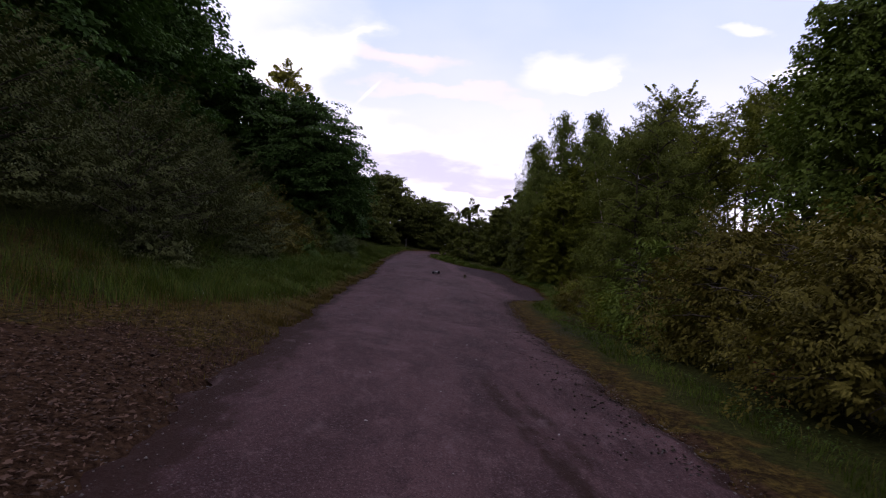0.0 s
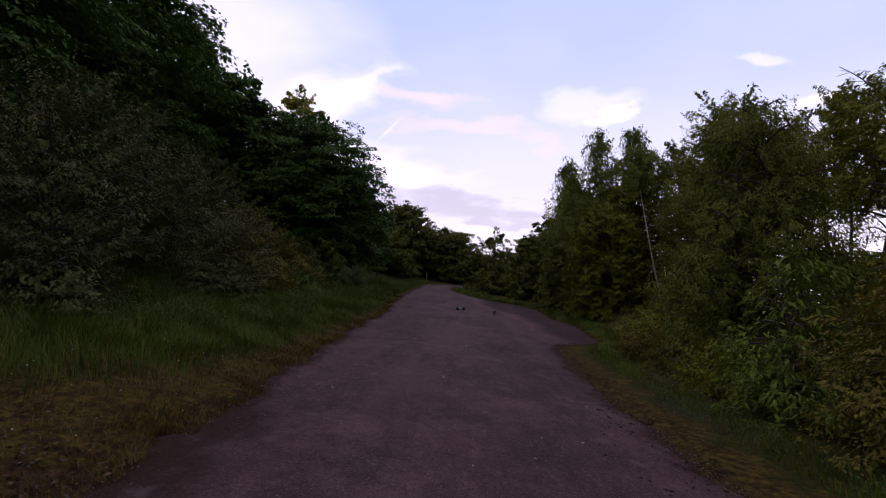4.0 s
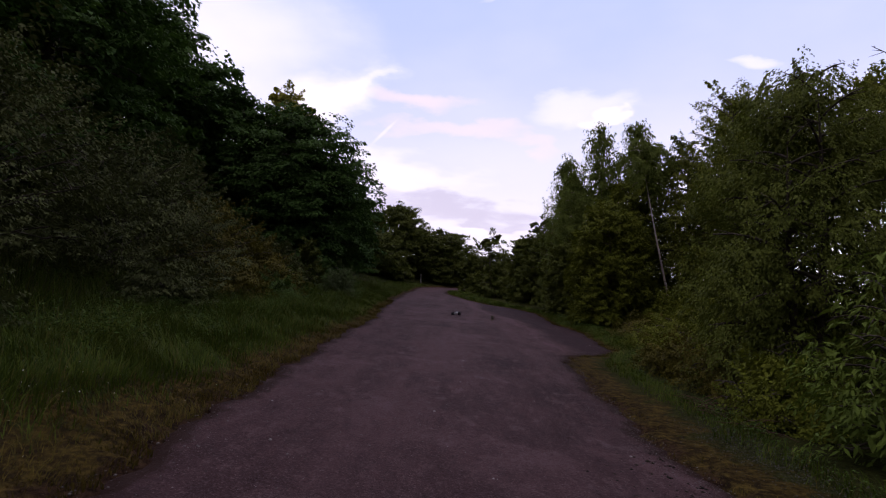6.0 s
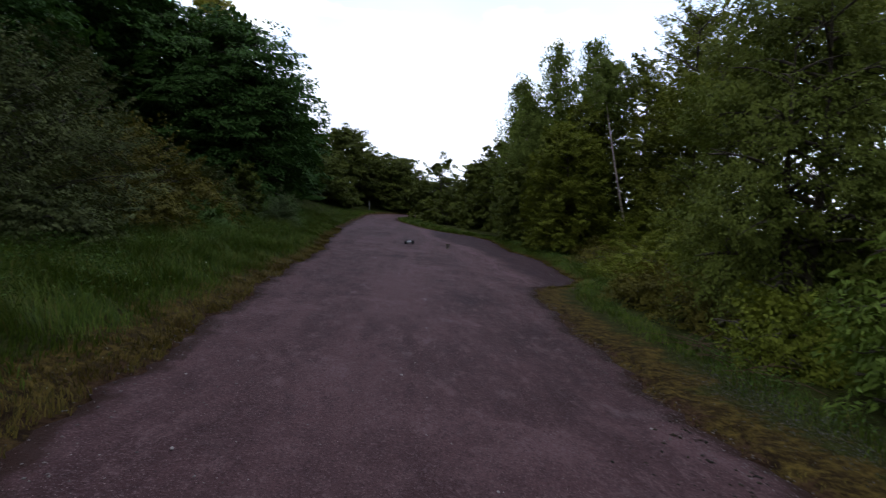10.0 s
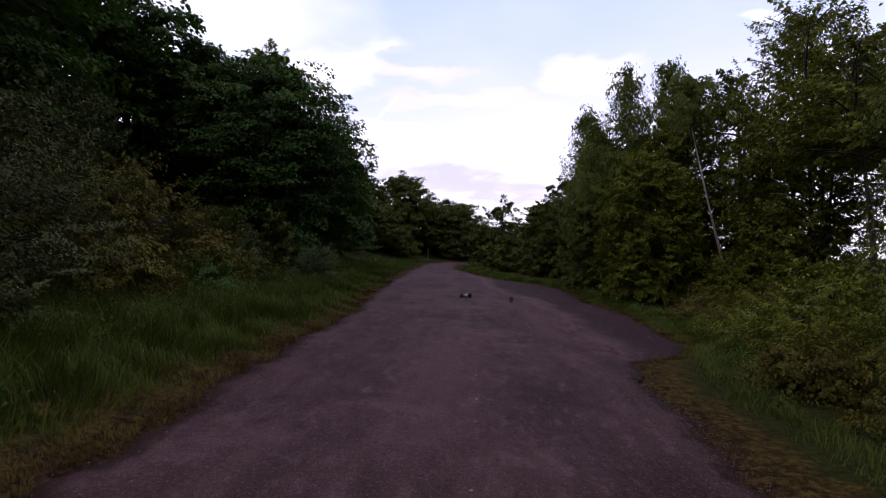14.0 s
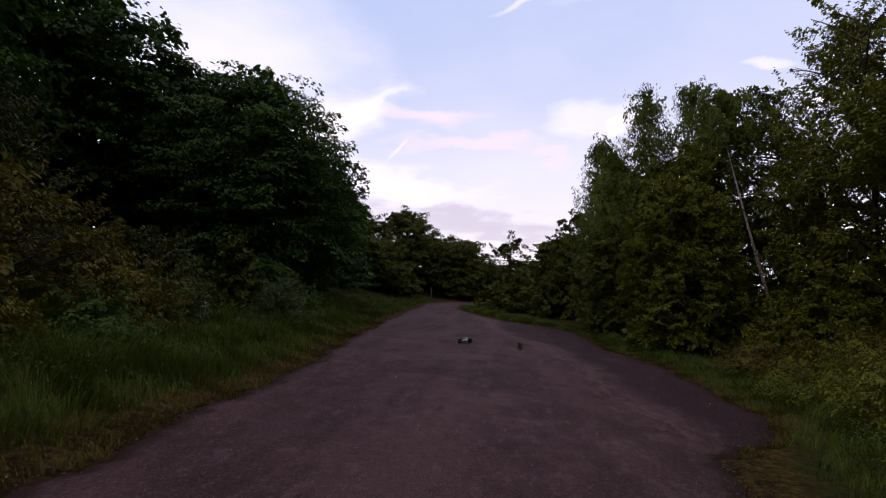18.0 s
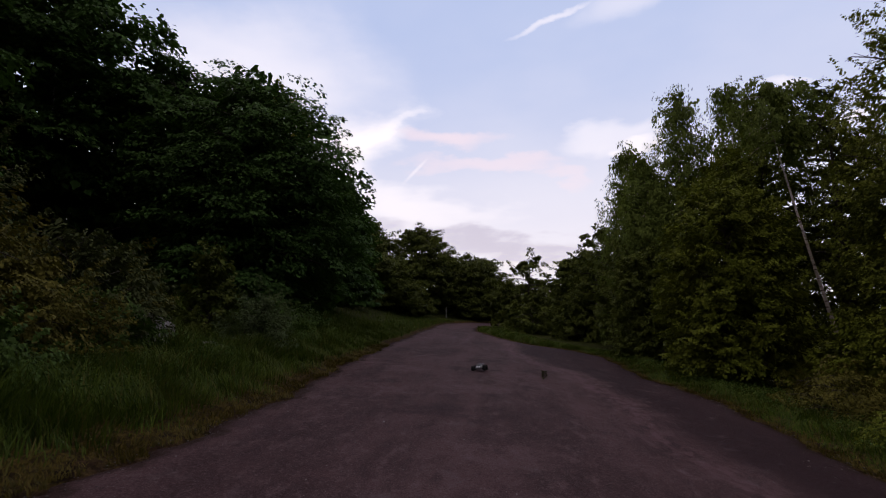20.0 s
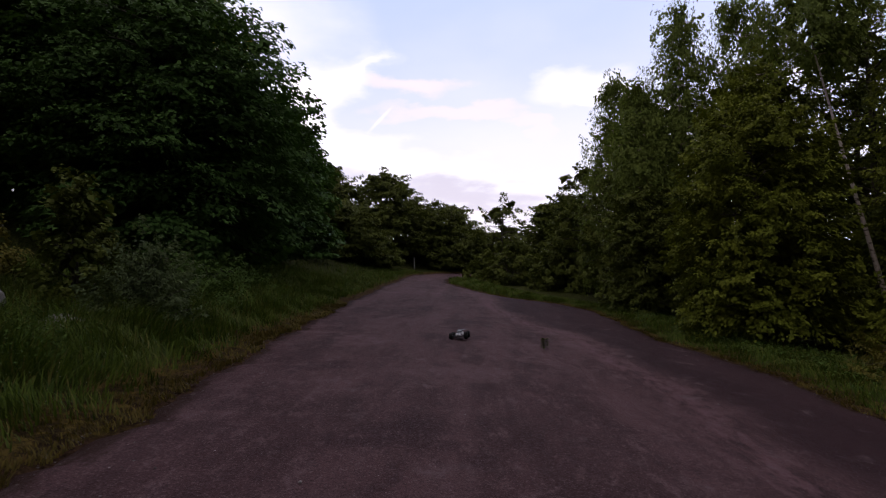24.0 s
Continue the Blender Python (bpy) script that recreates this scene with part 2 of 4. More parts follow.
col = s.mix(s.math("MULTIPLY", s.ramp(fine, 0.46, 0.34), 0.3), col, (0.026, 0.015, 0.016))
col = s.mix(s.math("MULTIPLY", s.ramp(grit, 0.55, 0.68), 0.6), col, (0.190, 0.138, 0.146))
col = s.mix(s.math("MULTIPLY", s.ramp(grit, 0.46, 0.34), 0.7), col, (0.014, 0.009, 0.009))
col = s.mix(s.math("MULTIPLY", s.attr("dust"), s.ramp(mid, 0.4, 0.6)), col, (0.145, 0.078, 0.088))
col = s.mix(s.math("MULTIPLY", s.attr("damp"), s.ramp(patch, 0.2, 0.5, 0.95, 0.7)), col, (0.023, 0.010, 0.013))
col = s.mix(s.math("MULTIPLY", s.ramp(s.math("ADD", s.attr("soil"), s.math("MULTIPLY", s.math("SUBTRACT", mid, 0.5), 1.3)), 0.42, 0.75), 0.85), col, (0.026, 0.012, 0.008))
worn = s.noise(2.4, 5, 0.6, offset=(1, 4, 0), stretch=(1, 0.7, 1))
col = s.mix(s.math("MULTIPLY", s.ramp(worn, 0.58, 0.76), 0.5), col, (0.165, 0.116, 0.125))
chip = s.ramp(s.voronoi(30.0), 0.16, 0.08)
col = s.mix(s.math("MULTIPLY", chip, s.ramp(s.noise(0.9, 4, offset=(3, 8, 0)), 0.42, 0.62)), col, (0.22, 0.165, 0.170))
speck = s.ramp(s.voronoi(14.0), 0.09, 0.04)
col = s.mix(s.math("MULTIPLY", speck, s.ramp(s.noise(3.0, 2), 0.50, 0.62)), col, (0.30, 0.23, 0.23))
ASPHALT = s.done(col, 0.82, s.bump(s.math("ADD", grit, s.math("MULTIPLY", fine, 1.5)), 0.8, 0.02), spec=0.10)

# verge: soil, moss and turf by how far it lies from the tarmac
s = Shader("verge_soil")
a, b = s.noise(2.2, 5), s.noise(14.0, 5, 0.7)
soil = s.mix(s.ramp(b, 0.3, 0.7), (0.018, 0.009, 0.006), (0.080, 0.046, 0.027))
moss = s.mix(s.ramp(b, 0.35, 0.65), (0.038, 0.027, 0.010), (0.118, 0.082, 0.021))
turf = s.mix(s.ramp(b, 0.3, 0.7), (0.020, 0.023, 0.007), (0.055, 0.060, 0.015))
col = s.mix(s.ramp(s.math("ADD", s.attr("moss"), s.math("MULTIPLY", s.math("SUBTRACT", a, 0.5), 1.6)), 0.35, 0.6), turf, moss)
col = s.mix(s.math("MULTIPLY", s.attr("moss"), s.ramp(s.noise(5.5, 6, 0.75, offset=(5, 5, 0)), 0.42, 0.60)), col, (0.018, 0.011, 0.007))
col = s.mix(s.ramp(s.math("ADD", s.attr("bare"), s.math("MULTIPLY", s.math("SUBTRACT", a, 0.5), 0.9)), 0.4, 0.62), col, soil)
VERGE = s.done(col, 0.95, s.bump(s.math("ADD", b, s.noise(60.0, 3)), 0.9, 0.03), spec=0.03)


def grass_material(name, dark, light, dry):
    s = Shader(name)
    one = s.island()
    c = s.mix(one, dark, light)
    c = s.mix(s.ramp(one, 0.91, 0.93), c, dry)
    c = s.mix(s.math("MULTIPLY", s.ramp(s.noise(0.7, 3), 0.48, 0.72), 0.22), c, dry)
    return s.done(c, 0.6, spec=0.09, through=c, share=0.25)


GRASS = grass_material("grass_tall", (0.031, 0.058, 0.007), (0.108, 0.152, 0.018), (0.142, 0.126, 0.032))
GRASS_DRY = grass_material("grass_dry", (0.055, 0.048, 0.011), (0.165, 0.125, 0.027), (0.110, 0.070, 0.022))
s = Shader("stone_grey")
n = s.noise(7.0, 6, 0.65)
STONE = s.done(s.mix(s.ramp(n, 0.3, 0.7), (0.13, 0.12, 0.11), (0.30, 0.28, 0.26)), 0.9, s.bump(n, 0.6, 0.03))
s = Shader("gravel")
GRAVEL = s.done(s.mix(s.island(), (0.05, 0.042, 0.042), (0.19, 0.17, 0.165)), 0.9)
s = Shader("petal_white")
PETAL = s.done((0.6, 0.6, 0.5), 0.7)

# ---- the lie of the land ----
CENTRE = [(-60, -1.5), (0, -0.02), (8, 0.15), (14, 0.22), (22, 0.46), (31, 0.82), (40, 1.15), (50, 1.65), (60, 2.2), (80, 3.4), (100, 4.4), (500, 4.4)]
LEFT = [(-60, -1.6), (0, -1.6), (3, -1.7), (7, -2.2), (10, -2.4), (14, -2.8), (18, -3.2), (22, -3.35), (25, -3.4), (31, -4.0), (40, -4.78), (50, -5.3), (58, -5.4), (63, -5.6), (68, -5.5), (74, -4.2), (80, -1.8), (90, 4.5)]
RIGHT = [(-60, 2.8), (4.5, 2.8), (9, 2.55), (13, 2.35), (17, 2.45), (21, 2.65), (22.3, 2.85), (23.5, 4.2), (25.5, 4.95), (31, 5.3), (33.5, 5.3), (36.5, 4.8), (41, 4.9), (46, 4.8), (48.2, 3.9), (49.5, 2.0), (51.5, 0.5), (54.5, -0.6), (60, -2.2), (65, -2.5), (70, -1.4), (75, 0.7), (80, 3.2), (90, 9)]


def along(table, y):
    return np.interp(y, [a for a, _ in table], [b for _, b in table])


def land(x, y):
    """The height of the ground, for numbers or arrays."""
    x, y = np.asarray(x, float), np.asarray(y, float)
    left, right = along(LEFT, y), along(RIGHT, y)
    z = along(CENTRE, y) - 0.09 * np.clip(x, left - 0.3, 22)
    d = np.maximum(left - 0.15 - x, 0)
    z = z + 0.15 * np.minimum(d, 3) + 0.35 * np.clip(d - 3, 0, 14) + 0.05 * np.minimum(d, 0.8)
    e = np.maximum(x - right - 0.15, 0)
    z = z + 0.05 * np.minimum(e, 1.0)
    return z + 0.03 * np.sin(0.9 * x + 0.37 * y) * np.minimum(d + e, 1.5)


def part(name, bm, material, parent, label="", kind=""):
    """Links a bmesh as one mesh object under a thing or part."""
    me = bpy.data.meshes.new(name)
    bm.to_mesh(me)
    bm.free()
    me.materials.append(material)
    ob = new(name, me)
    if parent is not None:
        ob.parent = parent
    return tagged(ob, label, kind=kind)


def sheet(name, verts, faces, material, parent=None, label="", kind="", smooth=False):
    """Links arrays of corners and of four- or three-cornered faces as one mesh object."""
    verts, faces = np.asarray(verts, np.float32), np.asarray(faces, np.int32)
    me = bpy.data.meshes.new(name)
    me.vertices.add(len(verts))
    me.vertices.foreach_set("co", verts.ravel())
    k = faces.shape[1]
    me.loops.add(faces.size)
    me.loops.foreach_set("vertex_index", faces.ravel())
    me.polygons.add(len(faces))
    me.polygons.foreach_set("loop_start", np.arange(0, faces.size, k, dtype=np.int32))
    me.update(calc_edges=True)
    if smooth:
        me.polygons.foreach_set("use_smooth", np.ones(len(faces), bool))
    me.materials.append(material)
    ob = new(name, me)
    if parent is not None:
        ob.parent = parent
    return tagged(ob, label, kind=kind)


def grid_faces(rows, cols):
    i = np.arange(rows - 1)[:, None] * cols + np.arange(cols - 1)[None]
    return np.stack([i, i + 1, i + cols + 1, i + cols], -1).reshape(-1, 4)


def set_attr(ob, name, values):
    a = ob.data.attributes.new(name, "FLOAT", "POINT")
    a.data.foreach_set("value", np.asarray(values, np.float32))


def wobble(y, seed, size):
    return size * (0.35 * np.sin(7.3 * y + 5 * seed) * np.sin(0.9 * y) + 0.25 * np.sin(17 * y + seed) + 0.5 * np.sin(1.9 * y + seed) + 0.3 * np.sin(4.7 * y + 2.1 * seed) + 0.35 * np.sin(0.63 * y + 3 * seed) + 0.2 * np.sin(11.3 * y + seed) + 0.22 * np.sin(29 * y + 3 * seed) * np.sin(2.3 * y))


# ground: rows close together near the track, wide apart far away
ys = np.unique(np.concatenate([np.arange(-12, 62, 0.25), np.arange(62, 100, 1.0), np.linspace(-400, -12, 24), np.linspace(100, 900, 24)]))
cols = np.concatenate([-np.geomspace(600, 9, 22), np.arange(-8.75, 0, 0.25), np.arange(0, 8.1, 0.25), np.geomspace(9, 600, 22)])
X, Y = np.meshgrid(cols, ys)
rng = np.random.default_rng(3)
Z = land(X, Y) + np.where(np.abs(X) < 9, rng.normal(0, 0.012, X.shape), 0)
LX, RX = along(LEFT, Y) + wobble(Y, 1.0, 0.10), along(RIGHT, Y) + wobble(Y, 4.0, 0.10)
inside = (X > LX - 0.1) & (X < RX + 0.1)
Z = np.where(inside, Z - 0.06, Z + 0.02)
ground = sheet("ground", np.stack([X, Y, Z], -1).reshape(-1, 3), grid_faces(len(ys), len(cols)), VERGE, label="mossy soil and rough turf on a hillside", kind="structure", smooth=True)
tagged(ground, category="ground")
gap = np.maximum(LX - X, X - RX)
set_attr(ground, "moss", np.clip(np.maximum(1.15 - gap / np.where(X > 0, 1.1, 1.3), np.where((X < 0) & (gap < 6), np.clip((12.5 - Y) / 3, 0, 0.75), 0)), 0, 1).ravel())
set_attr(ground, "bare", np.clip(np.where((X < 0) & (Y < 9), (8.0 - Y + 0.8 * np.sin(1.3 * X) + 0.5 * np.sin(3.1 * X + 2 * Y)) / 4.5, 0) * (X > -7) + np.clip(0.62 - 0.9 * gap, 0, 0.62), 0, 1).ravel())

# the track: one sheet of tarmac with ragged edges
ry = np.arange(-14, 90, 0.16)
f = np.linspace(0, 1, 56)
L0 = along(LEFT, ry) + wobble(ry, 1.0, 0.13)
R0 = along(RIGHT, ry) + wobble(ry, 4.0, 0.13)
XR = L0[:, None] + (R0 - L0)[:, None] * f[None]
YR = np.repeat(ry[:, None], len(f), 1)
edge = np.minimum(f, 1 - f)[None] * (R0 - L0)[:, None]
ZR = land(XR, YR) + 0.012 - 0.05 * np.clip(1 - edge / 0.12, 0, 1) + 0.01 * np.sin(1.3 * XR + 0.5 * YR)
road = sheet("road", np.stack([XR, YR, ZR], -1).reshape(-1, 3), grid_faces(len(ry), len(f)), ASPHALT, label="worn purple-grey tarmac track with ragged mossy edges", kind="structure", smooth=True)
tagged(road, category="road")
bound = np.interp(YR, [22, 34, 42, 52], [3.1, 2.8, 0.9, 0.4]) + 0.18 * np.sin(1.1 * YR)
stretch = np.clip((YR - 22) / 1.5, 0, 1) * np.clip((52 - YR) / 4, 0, 1)
low = np.clip((XR - bound) / 0.55, 0, 1) * stretch
set_attr(road, "dust", (0.75 * np.exp(-((XR - bound + 0.35) / 0.3) ** 2) * stretch).ravel())
set_attr(road, "damp", low.ravel())
mark = np.zeros_like(XR)
for k, off in ((0.6, 0.0), (0.5, 0.3)):  # scuffed bend of tyre marks
    mid = 0.75 + off + 0.02 * (9.5 - YR) ** 2
    mark = np.maximum(mark, k * np.exp(-((XR - mid) / 0.2) ** 2) * np.clip((YR - 2.5) / 1.0, 0, 1) * np.clip((8.6 - YR) / 2, 0, 1))
set_attr(road, "soil", np.clip(np.maximum(1 - edge / np.where((XR < 0) & (YR < 10), 1.1, 0.5), mark * 1.2), 0, 1).ravel())


# ---- plants ----
def unit(v):
    return v / np.maximum(np.linalg.norm(v, axis=-1, keepdims=True), 1e-9)


def leaf_quads(rng, c, along_dir, up, length, width):
    """Folded leaves: four corners each, at the places c, that point along along_dir and face up."""
    d = unit(along_dir)
    w = unit(np.cross(d, up))
    n = np.cross(w, d)
    L, W = length[:, None] * 0.5, width[:, None] * 0.5
    v = np.stack([c - d * L, c + w * W + n * W * 0.35 - d * L * 0.1, c + d * L - n * L * 0.15, c - w * W + n * W * 0.35 - d * L * 0.1], 1)
    return v.reshape(-1, 3), np.arange(len(c) * 4).reshape(-1, 4)


def tube(points, radii, sides=6):
    p = np.asarray(points, float)
    t = unit(np.gradient(p, axis=0))
    a = unit(np.cross(t, np.where(np.abs(t[:, 2:3]) > 0.9, [[1.0, 0, 0]], [[0, 0, 1.0]])))
    b = np.cross(t, a)
    ang = np.linspace(0, 2 * np.pi, sides, endpoint=False)
    ring = np.cos(ang)[None, :, None] * a[:, None] + np.sin(ang)[None, :, None] * b[:, None]
    v = (p[:, None] + ring * np.asarray(radii)[:, None, None]).reshape(-1, 3)
    i = np.arange(len(p) - 1)[:, None] * sides
    k = np.arange(sides)[None]
    q = np.stack([i + k, i + (k + 1) % sides, i + sides + (k + 1) % sides, i + sides + k], -1).reshape(-1, 4)
    return v, q


def joined(pieces):
    vs, qs, n = [], [], 0
    for v, q in pieces:
        vs.append(v)
        qs.append(q + n)
        n += len(v)
    return np.concatenate(vs), np.concatenate(qs)


PROFILE = {
    "round": lambda f: np.sin(np.pi * np.clip(0.12 + 0.86 * f, 0, 1)) ** 0.7,
    "dome": lambda f: np.sqrt(np.clip(1.04 - f ** 3.6, 0.02, 1)),
    "wall": lambda f: np.sqrt(np.clip(1.03 - f ** 5, 0.03, 1)),
    "mound": lambda f: np.sqrt(np.clip(1.03 - f ** 2.0, 0.02, 1)),
    "cone": lambda f: np.clip(1.05 - f, 0.08, 1) ** 0.85,
    "column": lambda f: np.sin(np.pi * np.clip(0.2 + 0.75 * f, 0, 1)) ** 0.5,
}


def crown(rng, stem, h, r, shape, low, n, size, ln, wide, per, rise, droop, weep, wild, slim, deep, loose):
    """Leaves in fronds: flat sprays that lie outwards over one another, in billows with dark gaps between."""
    # billows: where the crown stands out, with gaps between them
    grid = np.linspace(0, 1, 200)
    weight = np.cumsum(PROFILE[shape](grid) + 0.2)
    tall = h * (1 - low)
    ls = 0.30 * r ** 0.5 + 0.2
    k = 8 + int(2 * np.pi * r * tall / (3.0 * ls * ls))
    lobe_az, lobe_f = rng.uniform(0, 6.283, k), np.interp(rng.uniform(0, weight[-1], k), weight, grid)
    count = max(30, n // per)
    f = np.interp(rng.uniform(0, weight[-1], 3 * count), weight, grid)
    az = rng.uniform(0, 6.283, 3 * count)
    turn = ((az[:, None] - lobe_az + np.pi) % (2 * np.pi) - np.pi) * (r * PROFILE[shape](f) + 0.2)[:, None]
    bump = np.exp(-(turn / ls) ** 2 - ((f[:, None] - lobe_f) * tall / (0.8 * ls)) ** 2).max(1)
    chance = (0.12 + bump) ** 1.5
    pick = rng.choice(3 * count, count, replace=False, p=chance / chance.sum())
    f, az, bump = f[pick], az[pick], bump[pick]
    reach = r * PROFILE[shape](f) * (1 - 0.7 * wild + wild * bump)
    back = rng.uniform(0, 1, count) < deep
    q = np.where(back, rng.uniform(0.30, 0.72, count), 1 - 0.30 * rng.uniform(0, 1, count) ** 1.5)
    # the top closes over
    q = np.where(f > 0.86, np.sqrt(rng.uniform(0, 1, count)), q)
    length = ln * rng.uniform(0.6, 1.25, count) * np.where(back, 1.3, 1.0)
    head = az + rng.normal(0, 0.45, count)
    out = np.stack([np.cos(head), np.sin(head), np.zeros(count)], 1)
    side = np.stack([-np.sin(head), np.cos(head), np.zeros(count)], 1)
    z = (low + (1 - low) * f) * h * 0.97 + 0.12 * ln * rng.normal(0, 1, count)
    t = np.linspace(0, 1, len(stem))
    axis = np.stack([np.interp(z / h, t, stem[:, j]) for j in range(2)], 1)
    tip = np.stack([axis[:, 0] + np.cos(az) * q * reach, axis[:, 1] + np.sin(az) * q * reach, z], 1)
    up_slope = rise * (0.4 + 1.0 * f) + rng.normal(0, loose, count)
    lying = np.array([0, 0, 1.0])
    roll = rng.normal(0, 1.3 * loose, count)
    side = side * np.cos(roll)[:, None] + lying * np.sin(roll)[:, None]
    over = np.cross(unit(out + lying * (up_slope - 0.7 * droop)[:, None]), side)
    over = over * np.where(over[:, 2:] < 0, -1, 1) + (0.3 + loose) * out
    base = tip - out * (length * 0.8)[:, None]
    # the leaves of each frond
    mine = rng.integers(0, count, n)
    L = length[mine]
    u = rng.uniform(0, 1, n) ** 0.75
    across = rng.uniform(-1, 1, n)
    W = wide * L * np.sin(np.pi * np.clip(0.16 + 0.78 * u, 0, 1))
    pos = base[mine] + out[mine] * (L * u)[:, None] + side[mine] * (across * W)[:, None]
    pos[:, 2] += L * (up_slope[mine] * u - droop * u ** 2) - 0.25 * W * across ** 2
    if weep:
        pos[:, 2] -= weep * L * u * rng.uniform(0, 1, n) ** 1.5
    pos += rng.normal(0, 0.3 * size, (n, 3))
    face = over[mine] + 0.3 * side[mine] * across[:, None] + rng.normal(0, 0.28, (n, 3))
    d = 0.7 * out[mine] + side[mine] * (0.8 * across)[:, None] + rng.normal(0, 0.3, (n, 3))
    d[:, 2] -= 0.25 + 0.6 * droop + 0.8 * weep
    floor = 0.06 * size + 0.02
    pos[:, 2] = np.where(pos[:, 2] < floor, floor + np.abs(pos[:, 2] - floor) * 0.3, pos[:, 2])
    leaf = size * rng.uniform(0.7, 1.25, n) * np.where(back, 1.7, 1.0)[mine]
    return leaf_quads(rng, pos, d, face, leaf, leaf * slim)


def tree(name, x, y, h, r, leaves, seed, label, n=24000, size=0.24, shape="round", low=0.12, limbs=26, droop=0.25, rise=0.35, lean=(0, 0),
         bark=None, trunk_r=None, category="tree", group="", stems=1, slim=0.6, ln=None, wide=0.42, per=46, weep=0.0, wild=0.22, deep=0.24, loose=0.5):
    """A tree or bush: tapered stem, limbs with side boughs, and fronds of leaves. Its foot stands on the land at x, y."""
    rng = np.random.default_rng(seed)
    n, size = int(n * 0.66), size * 1.13
    root = tagged(new(name), label, category, group)
    root.location = (x, y, float(land(x, y)) - 0.05)
    bark = bark or BARK
    trunk_r = trunk_r or 0.02 * h + 0.02
    wood, main = [], None
    for k in range(stems):
        off = rng.normal(0, 0.25 * r, 2) if stems > 1 else np.zeros(2)
        t = np.linspace(0, 1, 9)
        bend = rng.normal(0, 0.02 * h, 2)
        tx = off[0] * (0.2 + t) + lean[0] * t + bend[0] * np.sin(np.pi * t)
        ty = off[1] * (0.2 + t) + lean[1] * t + bend[1] * np.sin(np.pi * t)
        stem = np.stack([tx, ty, t * h * 0.95 * (1 if k == 0 else rng.uniform(0.75, 0.98))], 1)
        main = stem * [0, 0, 1] + np.stack([lean[0] * t, lean[1] * t, 0 * t], 1) if stems > 1 else stem
        v, q = tube(stem * [1, 1, 0.95], trunk_r * (1.08 - t) / stems ** 0.5, 8)
        sheet("trunk" if stems == 1 else "stem", v, q, bark, root, smooth=True)
        count = max(5, limbs // stems)
        for i in range(count):
            f = (i + rng.uniform(0, 1)) / count
            g = low + (1 - low) * f
            az = 2.4 * i + rng.uniform(-0.5, 0.5) + k
            reach = 0.9 * r * PROFILE[shape](f) * rng.uniform(0.75, 1.0)
            base = np.array([np.interp(g, t, stem[:, j]) for j in range(3)])
            u = np.linspace(0, 1, 6)
            up = rise * (0.6 + 0.8 * f) * reach
            line = np.stack([base[0] + math.cos(az) * reach * u, base[1] + math.sin(az) * reach * u, base[2] + up * u - droop * reach * u ** 2.2], 1)
            wood.append(tube(line[:5], (0.35 * trunk_r * (1 - 0.85 * u) * (1.1 - 0.6 * g))[:5], 4))
            for m in range(5):
                q = rng.uniform(0.25, 0.8)
                b = np.array([np.interp(q, u, line[:, j]) for j in range(3)])
                turn = az + rng.choice([-1, 1]) * rng.uniform(0.3, 1.3)
                sl = reach * rng.uniform(0.2, 0.4) * (1.15 - 0.5 * q)
                w = np.array([0, 0.66])
                twig = np.stack([b[0] + math.cos(turn) * sl * w, b[1] + math.sin(turn) * sl * w, b[2] + sl * (rng.uniform(-0.4, 0.8) * w - droop * 1.2 * w ** 2)], 1)
                wood.append(tube(twig, 0.010 * (1.2 - w) * (1 + 0.02 * h), 3))
    wv, wq = joined(wood)
    sheet("limb_work", wv, wq, bark, root, kind="stuff", smooth=True)
    v, q = crown(rng, main, h, r, shape, low, n, size, ln or 0.35 + 0.14 * r, wide, per, rise, droop, weep, wild, slim, deep, loose)
    sheet("crown", v, q, leaves, root, kind="stuff")
    return root


# ---- woodland up the bank ----
DARK = "dark green broadleaf tree with layered drooping boughs on the bank"


def sycamore(x, y, h, r, seed, n, size, shape="dome", low=0.03, limbs=40):
    tree("sycamore_tree", x, y, h, 0.93 * r, LEAF_DARK, seed, DARK, n, size, shape, low, limbs, 0.35, 0.16, ln=0.28 * r + 0.35, wide=0.5, per=70, wild=0.34, slim=0.7, deep=0.3, loose=0.17)


sycamore(-11.2, 40, 10.6, 5.7, 11, 80000, 0.165, "wall", 0.03, 64)
sycamore(-15.4, 41, 10.8, 5.0, 28, 40000, 0.20, "wall", 0.03, 44)
sycamore(-14, 47, 9.0, 5.2, 21, 20000, 0.28)
sycamore(-20, 38, 13.6, 6.2, 12, 44000, 0.26)
sycamore(-18.2, 28, 15.3, 6.0, 13, 54000, 0.2)
sycamore(-15.5, 17, 14, 6.0, 14, 50000, 0.19)
for spec in [(-27, 40, 14, 6.5, 24, 16000, 0.5), (-25, 50, 12, 6.0, 25, 10000, 0.5), (-25.5, 59, 15.0, 5.6, 29, 16000, 0.42), (-29, 29, 16, 7.0, 26, 10000, 0.55), (-24.5, 33, 15, 6, 27, 14000, 0.42)]:
    sycamore(*spec)
sycamore(-23, 22, 18, 7.0, 16, 12000, 0.5)
sycamore(-11.6, 50, 9, 3.9, 17, 24000, 0.30)
sycamore(-13.2, 59, 9, 4.2, 18, 18000, 0.36)
# the whole crown carries the painted evening light
tree("poplar_tree", -19.4, 60.5, 17.0, 3.3, LEAF_EVENING_LIT, 19, "tall tree with yellowish evening light painted into its leaf colour", 26000, 0.20, "dome", 0.3, 34, 0.3, 0.4, wild=0.3)

